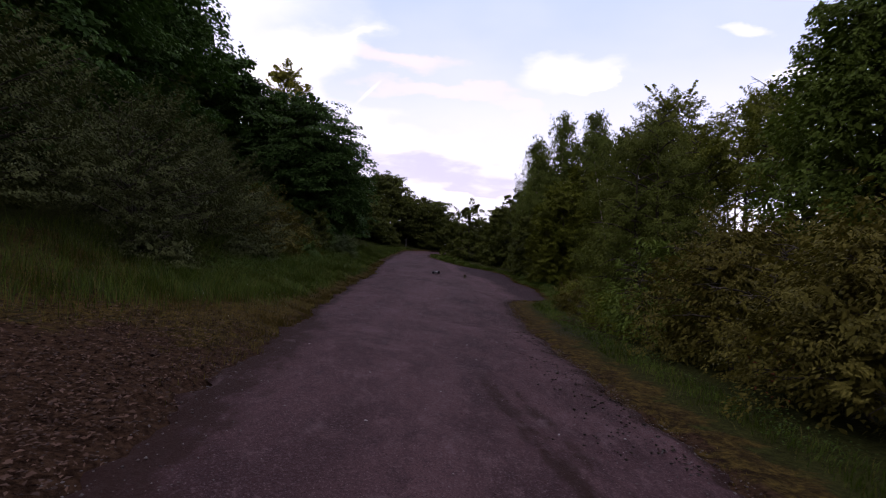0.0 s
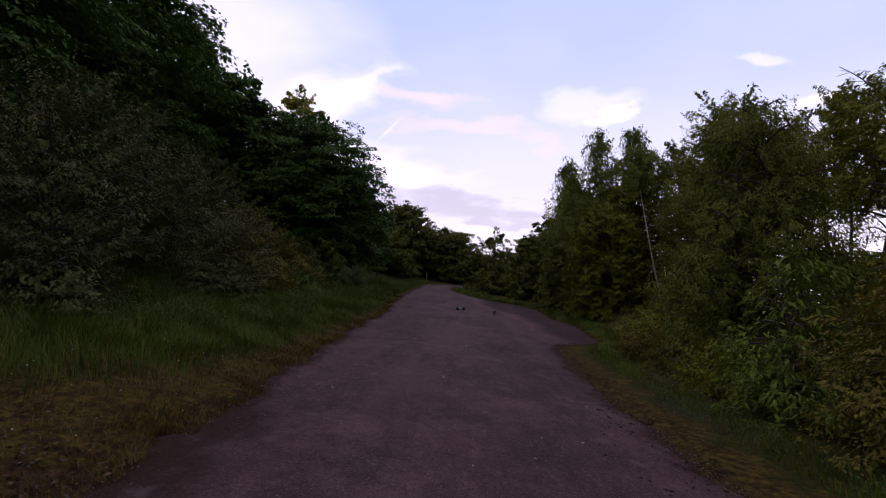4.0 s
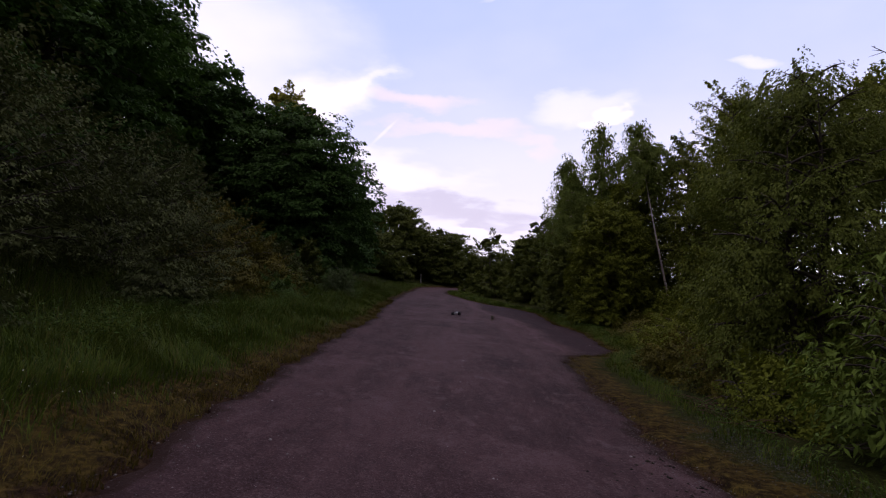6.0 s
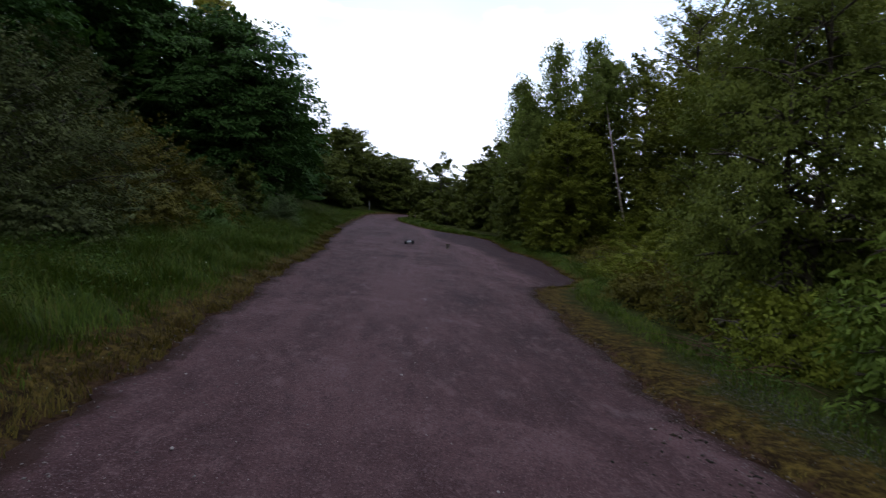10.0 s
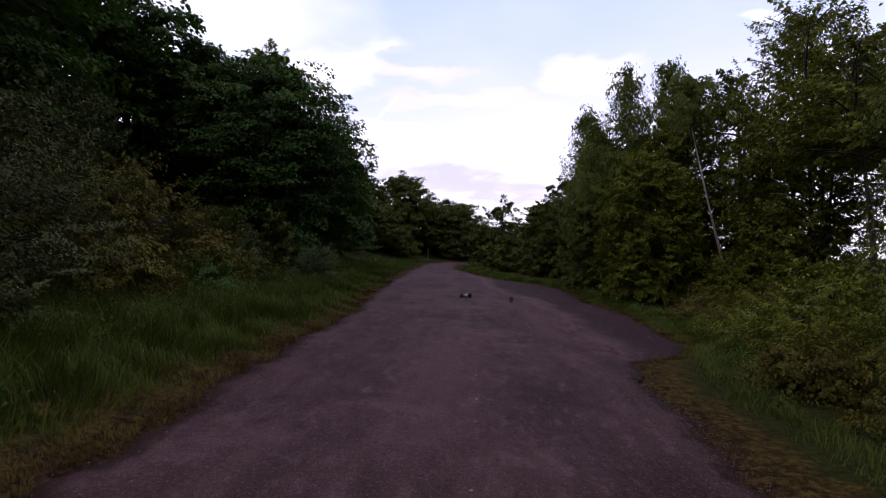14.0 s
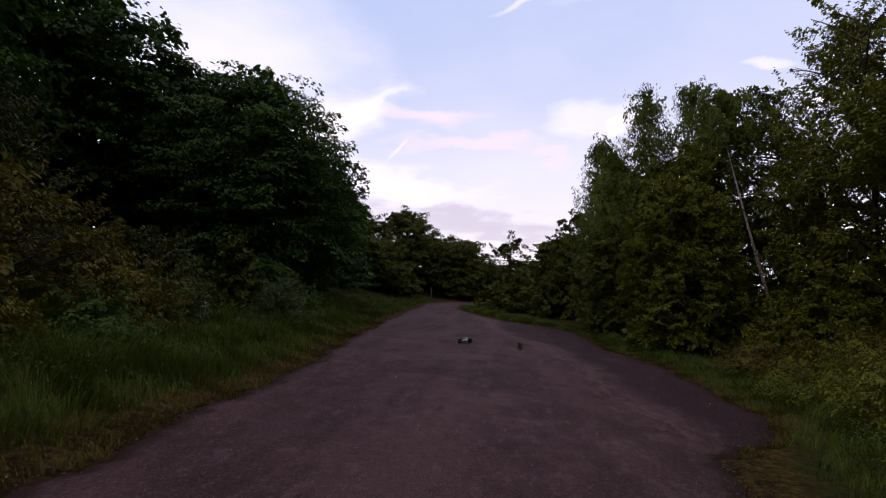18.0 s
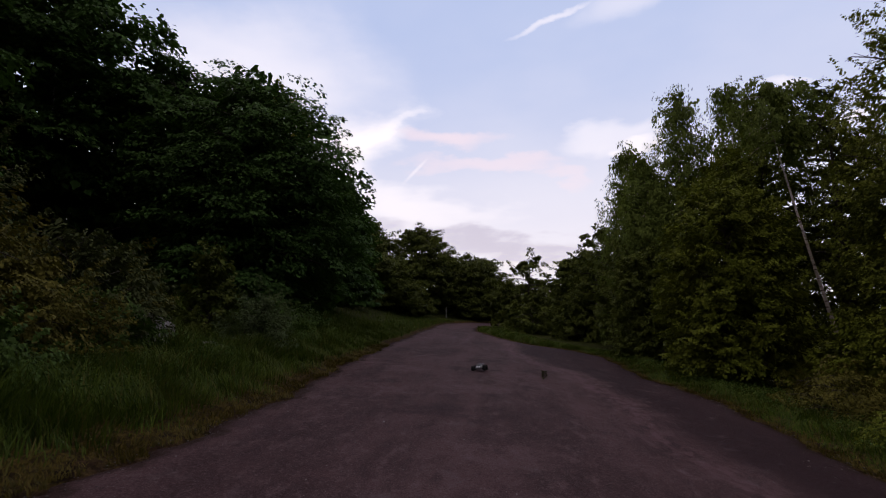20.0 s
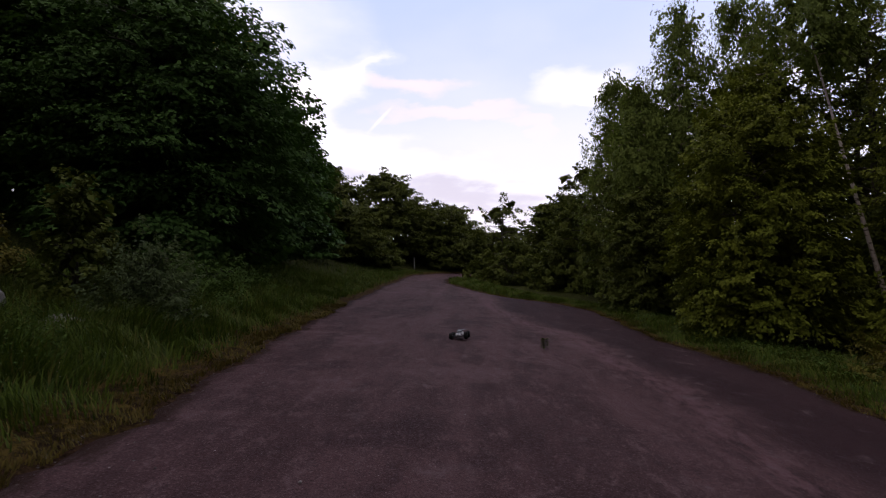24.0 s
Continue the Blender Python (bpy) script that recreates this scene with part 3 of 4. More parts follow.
# ---- woods where the track bends away ----
FAR = "olive green tree in the wood at the bend"
for i, (x, y, h, r) in enumerate([(-15, 74, 7.4, 5), (-9.5, 79, 8.8, 5), (-4, 82, 7.4, 5.0), (0.8, 86, 4.6, 4.0), (-19, 86, 8, 6), (-11.5, 67, 5.0, 4), (-7.0, 86, 6.0, 4), (6.4, 68, 7.0, 2.8), (8.8, 73, 8.6, 3.2), (-12, 93, 8.0, 5), (-3, 95, 7.0, 5), (5, 93, 6.0, 4.5)]):
    tree("far_tree", x, y, h, r, LEAF_FAR, 30 + i, FAR, 20000, 0.24, "dome", 0.02, 44, 0.3, 0.3, group="trees at the bend", loose=0.2, wild=0.1, ln=1.6, deep=0.4)
tree("rowan_tree", 2.6, 72, 7.3, 2.6, LEAF_FAR, 36, "slender open-crowned tree beyond the lay-by", 4200, 0.22, "round", 0.35, 26, 0.3, 0.4, ln=0.9, loose=0.3, wild=0.5)
for i, (x, y, h, r) in enumerate([(2.8, 63.5, 3.0, 2.4), (5.8, 58.5, 3.2, 2.4), (7.5, 63, 4.5, 3.0), (0.9, 69, 2.2, 2.2), (-3.5, 84, 3.2, 3.0), (5, 72, 2.4, 2.6), (-9, 71, 3, 2.4)]):
    tree("far_bush", x, y, h, r, LEAF_FAR, 40 + i, "low dark bush beside the narrowing track", 10000, 0.20, "mound", 0.02, 24, 0.3, 0.4, category="bush", stems=2)

# ---- trees down the slope ----
tree("goat_willow", 8.0, 37.8, 7.2, 2.5, LEAF_MID, 50, "rounded leafy green goat willow beside the lay-by", 80000, 0.105, "dome", 0.06, 44, 0.3, 0.35)
tree("goat_willow", 11.5, 35.0, 2.8, 2.4, LEAF_MID, 49, "low leafy green goat willow beside the lay-by", 40000, 0.11, "mound", 0.02, 30, 0.3, 0.35)
tree("birch_tree", 11.75, 37.6, 11.8, 1.6, LEAF_BIRCH, 51, "leaning birch with a bare white trunk", 14000, 0.095, "column", 0.80, 14, 0.6, 0.3, lean=(-1.72, 0.7), bark=BARK_BIRCH, trunk_r=0.08, weep=0.8, wild=0.7)
for i, (x, y, h, r) in enumerate([(9.8, 47, 15.4, 2.1), (12.6, 47.5, 16.0, 2.6), (8.6, 54.5, 14.2, 2.0), (7.6, 47.5, 11.0, 1.6)]):
    tree("birch_tree", x, y, h, r, LEAF_BIRCH, 52 + i, "tall birch with drooping tufted boughs", 36000, 0.115, "dome", 0.30 if i == 3 else 0.12, 34, 0.7, 0.35, bark=BARK_BIRCH, group="birches", trunk_r=0.11, weep=1.3, wild=0.6, ln=0.85)
for i, (x, y, h, r) in enumerate([(7.3, 45.5, 6.0, 2.0), (7.9, 52, 7.6, 2.3), (7.4, 58, 8.8, 2.6), (8, 65, 6, 2.8), (12, 43, 11.6, 2.9), (13.8, 41, 12.6, 2.8), (10.5, 43, 10.0, 2.4), (8.8, 50.5, 9.8, 2.0), (10.8, 51, 12.5, 2.6), (15.6, 44, 12.0, 3.2), (18.5, 45, 11.5, 3.2)]):
    tree("alder_tree", x, y, h, r, LEAF_MID if i in (4, 6) else LEAF_FAR, 56 + i, "dense dark green alder along the slope", 40000 if i in (0, 4, 5, 6) else 18000, 0.115 if i in (0, 4, 5, 6) else 0.16, "dome", 0.03, 30, 0.3, 0.35, group="alders")
for i, (x, y, h, r) in enumerate([(14.8, 36.5, 14.0, 3.8), (18.5, 32, 13.5, 4.2), (22, 40, 14, 4.5), (17.5, 26, 12.3, 3.8), (13.5, 31, 10.5, 2.8)]):
    tree("ash_tree", x, y, h, r, LEAF_WARM, 62 + i, "tall thin-crowned ash with sky showing through", 100000 if i == 0 else 24000, 0.10 if i == 0 else 0.14, "column", 0.10 if i == 0 else 0.60, 60, 0.35, 0.8, group="ashes", stems=3, trunk_r=0.22, wild=0.4, deep=0.36 if i == 0 else 0.08)
tree("grey_willow", 6.8, 17.8, 7.0, 2.3, LEAF_WILLOW, 70, "tall grey-green willow leaning over the verge", 140000, 0.055, "dome", 0.04, 54, 0.4, 0.5, stems=2, weep=0.5, slim=0.5, ln=0.5, wild=0.3, deep=0.32)
tree("ash_tree", 11.9, 14.5, 11.5, 3.0, LEAF_LUSH, 71, "tall green ash behind the hedge", 60000, 0.13, "dome", 0.10, 30, 0.4, 0.35, wild=0.2, deep=0.4, ln=1.1, wide=0.55)
tree("elder_bush", 5.35, 13.3, 2.6, 1.3, LEAF_LUSH, 72, "bright broad-leaved elder bush at the verge", 6500, 0.112, "mound", 0.12, 40, 0.5, 0.45, category="bush", stems=3, slim=0.27, ln=0.34, wide=0.9, per=13, wild=0.5)
for i, (x, y, h, r, m) in enumerate([(6.0, 10.4, 2.9, 2.2, LEAF_BRAMBLE), (6.1, 7.0, 2.6, 2.2, LEAF_BRAMBLE), (9.0, 12.4, 2.9, 2.2, LEAF_WARM), (7.4, 24, 1.6, 1.9, LEAF_WARM), (7.2, 3.4, 2.6, 2.2, LEAF_BRAMBLE)]):
    tree("hedge_bush", x, y, h, r, m, 75 + i, "tangled olive and rust-tinged hedge bush", 42000 if i in (0, 1, 3) else 18000, 0.062, "mound", 0.12, 36, 0.3, 0.4, category="bush", stems=3, group="hedge bushes", slim=0.45, deep=0.42, wild=0.35)
for i, (x, y, h, r) in enumerate([(9.2, 29.8, 1.2, 2.0), (7.2, 27.0, 0.9, 1.6), (11.5, 31.5, 1.5, 2.2), (6.4, 21.4, 1.1, 1.7), (5.6, 18.4, 0.9, 1.4), (12, 27, 1.6, 2.4), (7.8, 31.5, 1.0, 1.6), (5.0, 15.6, 0.8, 1.1), (5.2, 20.6, 0.8, 1.1)]):
    tree("bramble_mound", x, y, h, r, LEAF_MID if i % 2 else LEAF_BRAMBLE, 85 + i, "low arching bramble mound on the verge", 17000, 0.05, "mound", 0.03, 26, 0.5, 0.5, category="bramble", stems=3, group="brambles")

# ---- scrub on the bank ----
for i, (x, y, h, r) in enumerate([(-8.7, 15, 3.4, 3.3), (-8.8, 19.8, 3.0, 3.0), (-9.5, 10, 3.6, 3.4), (-8.5, 24, 2.1, 2.3), (-8.2, 27.4, 1.6, 1.8), (-13.2, 27.8, 4.4, 2.6), (-11, 4.5, 3.5, 3.4)]):
    tree("willow_scrub", x, y, h, r, LEAF_BRAMBLE if i == 3 else LEAF_GREY, 95 + i, "dense grey-green willow scrub on the bank", 48000 if i < 3 else 18000, 0.068 if i < 3 else 0.09, "mound", 0.02, 44, 0.3, 0.9, category="bush", stems=3, group="scrub", slim=0.42, wide=0.3, loose=0.35, wild=0.35)
tree("gorse_bush", -7.5, 31, 2.5, 0.95, LEAF_FAR, 103, "small dark upright gorse bush on the bank", 6000, 0.10, "cone", 0.03, 30, 0.1, 0.9, category="bush")
tree("pale_bush", -5.9, 30.6, 1.2, 1.0, LEAF_PALE, 104, "small pale leafy bush in the grass", 11000, 0.06, "mound", 0.03, 20, 0.2, 1.0, category="bush", stems=3, slim=0.4)

# thicket under the ashes
for i, (x, y, h, r) in enumerate([(14, 33, 2.6, 2.6), (17, 29, 2.4, 2.8), (20, 35, 2.6, 3.2), (15, 40, 6.0, 3.0), (14, 22, 4.6, 2.8), (10.5, 20, 4.2, 2.6), (10.2, 16.2, 3.6, 2.2), (15, 17.5, 7.0, 3.0), (16.8, 21.5, 7.5, 3.2)]):
    tree("thicket_bush", x, y, h, r, LEAF_MID, 120 + i, "dense green thicket under the ashes", 16000, 0.13, "mound", 0.02, 30, 0.3, 0.4, category="bush", stems=2, group="thicket")

# brambles and rank growth over the foot of the bank
for i, (x, y, h, r, m) in enumerate([(-6.9, 21.5, 1.1, 1.5, LEAF_BRAMBLE), (-7.4, 25.4, 1.3, 1.6, LEAF_BRAMBLE), (-7.3, 26.9, 0.9, 1.3, LEAF_BANK), (-9.6, 30.4, 1.2, 1.3, LEAF_BRAMBLE), (-6.4, 17.5, 0.8, 1.2, LEAF_GREY), (-7.0, 33.5, 0.9, 1.4, LEAF_BANK), (-7.6, 36.5, 1.0, 1.6, LEAF_BANK), (-6.2, 23.6, 0.7, 1.1, LEAF_BANK), (-6.6, 12.6, 0.9, 1.2, LEAF_GREY)]):
    tree("bank_bramble", x, y, h, r, m, 140 + i, "rank green bramble spilling down the bank", 13000, 0.06, "mound", 0.03, 24, 0.5, 0.5, category="bramble", stems=3, group="bank brambles")


# ---- model car on the tarmac ----
def flat_mat(name, color, rough, metal=0.0, spec=0.4):
    s = Shader(name)
    n = s.noise(40.0, 4)
    return s.done(s.mix(s.ramp(n, 0.35, 0.7), color, tuple(c * 0.7 for c in color)), rough, s.bump(n, 0.1, 0.002), metal, spec)


RUBBER = flat_mat("tyre_rubber", (0.012, 0.012, 0.013), 0.85)
RIM = flat_mat("rim_black", (0.03, 0.03, 0.032), 0.4)
SHELL = flat_mat("shell_silver", (0.55, 0.54, 0.56), 0.3)
SHELL_DARK = flat_mat("shell_black", (0.015, 0.015, 0.018), 0.3)
METAL = flat_mat("damper_metal", (0.4, 0.4, 0.42), 0.35, 1.0)


def loft(sections, material, name, parent, label=""):
    """A closed shell through rings of the same number of points."""
    bm = bmesh.new()
    rings = [[bm.verts.new(p) for p in ring] for ring in sections]
    k = len(rings[0])
    for a, b in zip(rings, rings[1:]):
        for i in range(k):
            bm.faces.new((a[i], a[(i + 1) % k], b[(i + 1) % k], b[i]))
    bm.faces.new(rings[0][::-1])
    bm.faces.new(rings[-1])
    bmesh.ops.recalc_face_normals(bm, faces=bm.faces[:])
    bmesh.ops.bevel(bm, geom=bm.edges[:], offset=0.003, segments=1, affect="EDGES")
    return part(name, bm, material, parent, label)


def section(y, w, z0, z1, top):
    """A ring across the car at y: w wide below, top wide above, from z0 to z1."""
    m = 0.5 * (z0 + z1)
    return [(-w / 2, y, z0), (w / 2, y, z0), (w * 0.52, y, m), (top / 2, y, z1), (-top / 2, y, z1), (-w * 0.52, y, m)]


def lathe(profile, material, name, parent, at, sides=20, label=""):
    """A ring turned about the x axis: (x, radius) pairs."""
    bm = bmesh.new()
    rings = []
    for x, r in profile:
        rings.append([bm.verts.new((x, r * math.cos(2 * math.pi * i / sides), r * math.sin(2 * math.pi * i / sides))) for i in range(sides)])
    for a, b in zip(rings, rings[1:] + rings[:1]):
        for i in range(sides):
            bm.faces.new((a[i], a[(i + 1) % sides], b[(i + 1) % sides], b[i]))
    bmesh.ops.recalc_face_normals(bm, faces=bm.faces[:])
    ob = part(name, bm, material, parent, label)
    ob.location = at
    return ob


def bar(a, b, r, material, name, parent, label=""):
    v, q = tube(np.array([a, b]), [r, r], 8)
    return sheet(name, v, q, material, parent, label, smooth=True)


def model_car(x, y, heading):
    car = tagged(new("model_car"), "silver and black radio-controlled truggy with fat tyres on the tarmac", "toy car")
    car.location = (x, y, float(land(x, y)) + 0.015)
    car.rotation_euler = (radians(0.8), radians(5.1), radians(heading))
    for sx in (-1, 1):
        for sy in (-0.165, 0.165):
            wheel = lathe([(-0.036, 0.040), (-0.040, 0.060), (-0.032, 0.074), (0.0, 0.076), (0.032, 0.074), (0.040, 0.060), (0.036, 0.040)], RUBBER, "wheel", car, (sx * 0.165, sy, 0.076), 24, "fat black knobbly tyre and rim")
            lathe([(-0.03, 0.008), (-0.034, 0.02), (-0.030, 0.043), (0.030, 0.043), (0.034, 0.02), (0.03, 0.008)], RIM, "rim", wheel, (0, 0, 0), 16)
            bm = bmesh.new()
            for k in range(20):
                for row in (-0.02, 0.02):
                    a = 2 * math.pi * (k + (0.5 if row > 0 else 0)) / 20
                    m = Matrix.Translation((row, 0.076 * math.cos(a), 0.076 * math.sin(a))) @ Matrix.Rotation(a, 4, "X") @ Matrix.Diagonal((0.026, 0.009, 0.012, 1))
                    bmesh.ops.create_cube(bm, size=1.0, matrix=m)
            part("tread", bm, RUBBER, wheel)
            bar((sx * 0.03, sy, 0.06), (sx * 0.135, sy, 0.074), 0.008, SHELL_DARK, "suspension_arm", car)
            bar((sx * 0.09, sy * 0.94, 0.075), (sx * 0.045, sy * 0.88, 0.15), 0.009, METAL, "damper", car, "metal damper")
    loft([section(-0.19, 0.07, 0.045, 0.06, 0.07), section(-0.1, 0.12, 0.04, 0.065, 0.12), section(0.1, 0.12, 0.04, 0.065, 0.12), section(0.2, 0.06, 0.055, 0.07, 0.06)], SHELL_DARK, "chassis", car)
    loft([section(-0.22, 0.13, 0.10, 0.125, 0.11), section(-0.12, 0.17, 0.085, 0.145, 0.12), section(0.0, 0.18, 0.08, 0.15, 0.13), section(0.12, 0.15, 0.085, 0.135, 0.11), section(0.23, 0.09, 0.09, 0.11, 0.06)], SHELL, "body_shell", car, "silver body shell")
    loft([section(-0.10, 0.115, 0.146, 0.150, 0.10), section(-0.06, 0.115, 0.148, 0.185, 0.085), section(0.02, 0.115, 0.148, 0.182, 0.08), section(0.08, 0.11, 0.138, 0.142, 0.09)], SHELL_DARK, "cab", car, "dark tinted cab")
    loft([section(0.10, 0.05, 0.137, 0.142, 0.04), section(0.20, 0.03, 0.118, 0.122, 0.025)], SHELL_DARK, "bonnet_stripe", car, "black bonnet stripe")
    loft([section(-0.275, 0.20, 0.185, 0.192, 0.20), section(-0.215, 0.20, 0.172, 0.180, 0.20)], SHELL_DARK, "rear_wing", car, "black rear wing")
    for sx in (-1, 1):
        bar((sx * 0.03, -0.19, 0.12), (sx * 0.03, -0.24, 0.18), 0.006, SHELL_DARK, "wing_mount", car)
        loft([section(0.205, 0.02, 0.098, 0.108, 0.016), section(0.228, 0.018, 0.096, 0.106, 0.014)], SHELL_DARK, "headlight", car).location = (sx * 0.028, 0.004, 0.002)
    loft([section(0.215, 0.15, 0.05, 0.075, 0.14), section(0.25, 0.12, 0.055, 0.07, 0.11)], SHELL_DARK, "front_bumper", car)
    bar((0.05, -0.02, 0.15), (0.05, -0.03, 0.30), 0.0015, SHELL_DARK, "aerial", car)
    return car


model_car(-0.6, 33.8, 172)


# ---- verges ----
def blades(name, x, y, h, w, seed, material, label, lift=0.0):
    """Bent blades of grass on the land at the places x, y."""
    rng = np.random.default_rng(seed)
    n = len(x)
    z = land(x, y) + 0.0 + lift
    az = 2.5 * np.sin(1.7 * x + 0.8 * y) + 2.1 * np.sin(2.3 * y - 1.1 * x) + rng.normal(0, 0.9, n)
    d = np.stack([np.cos(az), np.sin(az), np.zeros(n)], 1)
    s = np.stack([-np.sin(az), np.cos(az), np.zeros(n)], 1) * (w * 0.5)[:, None]
    foot = np.stack([x, y, z], 1)
    bend = (h * rng.uniform(0.15, 1.1, n))[:, None]
    mid = foot + d * bend * 0.3 + np.array([0, 0, 1.0]) * (h * 0.6)[:, None]
    tip = foot + d * bend + np.array([0, 0, 1.0]) * h[:, None]
    v = np.stack([foot - s, foot + s, mid + s * 0.8, mid - s * 0.8, tip], 1).reshape(-1, 3)
    i = np.arange(n)[:, None] * 5
    f = np.concatenate([i + [[0, 1, 2]], i + [[0, 2, 3]], i + [[3, 2, 4]]], 0)
    return tagged(sheet(name, v, f, material, label=label, kind="stuff"), category="grass")


rng = np.random.default_rng(7)
n = 95000
y = 46 * rng.uniform(0, 1, n) ** 1.15 + 3
off = np.where(rng.uniform(0, 1, n) < 0.75, rng.gamma(2.2, 0.75, n), rng.uniform(1, 6.0, n)) + 0.28
x = along(LEFT, y) + wobble(y, 1.0, 0.13) - off
cells = rng.uniform(0, 1, (64, 160))
fx, fy = (x + 14) * 2.6 + 0.4 * np.sin(3 * y), y * 2.6 + 0.4 * np.sin(3 * x)
ix, iy = np.clip(fx.astype(int), 0, 62), np.clip(fy.astype(int), 0, 158)
wx, wy = fx - ix, fy - iy
tuft = (cells[ix, iy] * (1 - wx) + cells[ix + 1, iy] * wx) * (1 - wy) + (cells[ix, iy + 1] * (1 - wx) + cells[ix + 1, iy + 1] * wx) * wy
h = (0.06 + 0.38 * np.clip((off - 0.2) / 1.6, 0, 1) * (0.35 + 0.8 * tuft)) * rng.uniform(0.5, 1.25, n) * (1 + 0.45 * np.clip((y - 12) / 8, 0, 1))
keep = (off < 6.2) & ((y > 11.5) | (off > 0.8 + (11.5 - y) * 0.5 + rng.normal(0, 0.5, n)))
blades("tall_grass", x[keep], y[keep], h[keep], (0.005 + 0.0004 * y[keep]), 8, GRASS, "tall green meadow grass along the foot of the bank")
n = 30000
y = 40 * rng.uniform(0, 1, n) ** 1.2 + 1
off = rng.exponential(0.45, n)
x = along(LEFT, y) + wobble(y, 1.0, 0.13) - off
keep = y + rng.normal(0, 1.0, n) > 6.5
blades("dry_grass", x[keep], y[keep], (0.02 + 0.06 * rng.uniform(0, 1, n))[keep], (0.005 + 0.0004 * y[keep]), 9, GRASS_DRY, "short straw-coloured grass at the tarmac edge")
n = 24000
y = 50 * rng.uniform(0, 1, n) ** 1.1 + 2
off = rng.gamma(2.0, 0.45, n) + 0.9
x = along(RIGHT, y) + wobble(y, 4.0, 0.13) + off
h = (0.03 + 0.10 * np.clip(off / 1.2, 0, 1)) * rng.uniform(0.4, 1.4, n)
keep = (off < 1.75) | ((y > 23) & (off < 6))
blades("verge_grass", x[keep], y[keep], h[keep], 0.006 + 0.0004 * y[keep], 10, GRASS, "short lush grass under the hedge")
n = 3500
y = 34 * rng.uniform(0, 1, n) ** 1.1 + 2
off = rng.exponential(0.4, n)
x = along(RIGHT, y) + wobble(y, 4.0, 0.13) + off
blades("dry_grass", x, y, 0.015 + 0.025 * rng.uniform(0, 1, n), 0.005 + 0.0004 * y, 12, GRASS_DRY, "thin straw-coloured grass in the moss strip")
n = 6000
y = rng.uniform(22.5, 52, n)
off = 0.32 * rng.uniform(0, 1, n) ** 1.5
blades("dry_grass", along(RIGHT, y) + wobble(y, 4.0, 0.13) + off, y, rng.uniform(0.02, 0.07, n), np.full(n, 0.016), 18, GRASS_DRY, "golden moss and dry grass at the lay-by edge")
n = 20000
y = rng.uniform(23, 50, n)
off = 0.22 + 2.6 * rng.uniform(0, 1, n) ** 1.3
blades("verge_grass", along(RIGHT, y) + wobble(y, 4.0, 0.13) + off, y, (0.05 + 0.14 * np.clip(off / 0.8, 0, 1)) * rng.uniform(0.5, 1.3, n), np.full(n, 0.014), 13, GRASS, "fresh green grass along the lay-by")
n = 9000
y = rng.uniform(49, 68, n)
off = rng.uniform(0.2, 3.4, n)
blades("verge_grass", along(RIGHT, y) + off, y, rng.uniform(0.08, 0.28, n), np.full(n, 0.03), 14, GRASS, "pale green grass beside the bend")
y = rng.uniform(44, 72, n)
off = rng.gamma(2.0, 0.9, n) + 0.15
blades("verge_grass", along(LEFT, y) - off, y, rng.uniform(0.08, 0.30, n), np.full(n, 0.03), 15, GRASS, "pale green grass at the foot of the wood")
n = 14000
y = 5.2 + 7.0 * rng.beta(2.2, 1.8, n)
x = along(LEFT, y) - 0.1 - rng.uniform(0, 5.5, n)
thin = rng.uniform(0, 1, n) < np.clip((y - 5.0) / 4, 0, 1) * (0.5 + 0.5 * np.sin(2.1 * x + 1.3 * y) * np.sin(1.7 * y))
blades("dry_grass", x[thin], y[thin], rng.uniform(0.03, 0.14, thin.sum()), np.full(thin.sum(), 0.008), 16, GRASS_DRY, "thin straw-coloured grass between soil and meadow")


# ---- low plants, litter and stones ----
def herbs(name, x, y, h, size, seed, material, label, slim=0.5):
    """Low leafy weeds: leaves at the places x, y, at heights up to h."""
    rng = np.random.default_rng(seed)
    n = len(x)
    pos = np.stack([x, y, land(x, y) + 0.03 + h * rng.uniform(0, 1, n) ** 0.7], 1)
    d = rng.normal(0, 1, (n, 3))
    d[:, 2] = rng.normal(-0.1, 0.35, n)
    up = rng.normal(0, 0.45, (n, 3)) + np.array([0, 0, 1.0])
    length = size * rng.uniform(0.5, 1.3, n)
    v, q = leaf_quads(rng, pos, d, up, length, length * slim)
    return tagged(sheet(name, v, q, material, label=label, kind="stuff"), category="weeds")


def clustered(rng, n, count, y0, y1, side, o0, o1, radius):
    """Places in loose clusters along one edge of the track."""
    cy = rng.uniform(y0, y1, count)
    co = rng.uniform(o0, o1, count)
    k = rng.integers(0, count, n)
    y = cy[k] + rng.normal(0, radius, n)
    off = np.maximum(co[k] + rng.normal(0, radius * 0.7, n), 0.15)
    x = along(RIGHT, y) + off if side > 0 else along(LEFT, y) - off
    return x, y


rng = np.random.default_rng(17)
x, y = clustered(rng, 3000, 40, 2, 23, 1, 1.1, 1.8, 0.2)
herbs("verge_weeds", x, y, 0.24, 0.036, 18, LEAF_BANK, "low green weeds under the hedge")
x, y = clustered(rng, 7000, 90, 22, 48, 1, 1.0, 3.2, 0.4)
herbs("verge_weeds", x, y, 0.25, 0.06, 19, LEAF_BANK, "low green weeds beside the lay-by")
x, y = clustered(rng, 15000, 120, 12, 36, -1, 1.2, 3.6, 0.32)
herbs("bank_weeds", x, y, 0.5, 0.06, 20, LEAF_BANK, "nettles and docks among the grass on the bank", 0.36)
x, y = clustered(rng, 320, 40, 8, 30, -1, 0.3, 1.8, 0.4)
herbs("clover_flowers", x, y, 0.25, 0.013, 21, PETAL, "tiny pale flowers in the verge grass", 0.9)

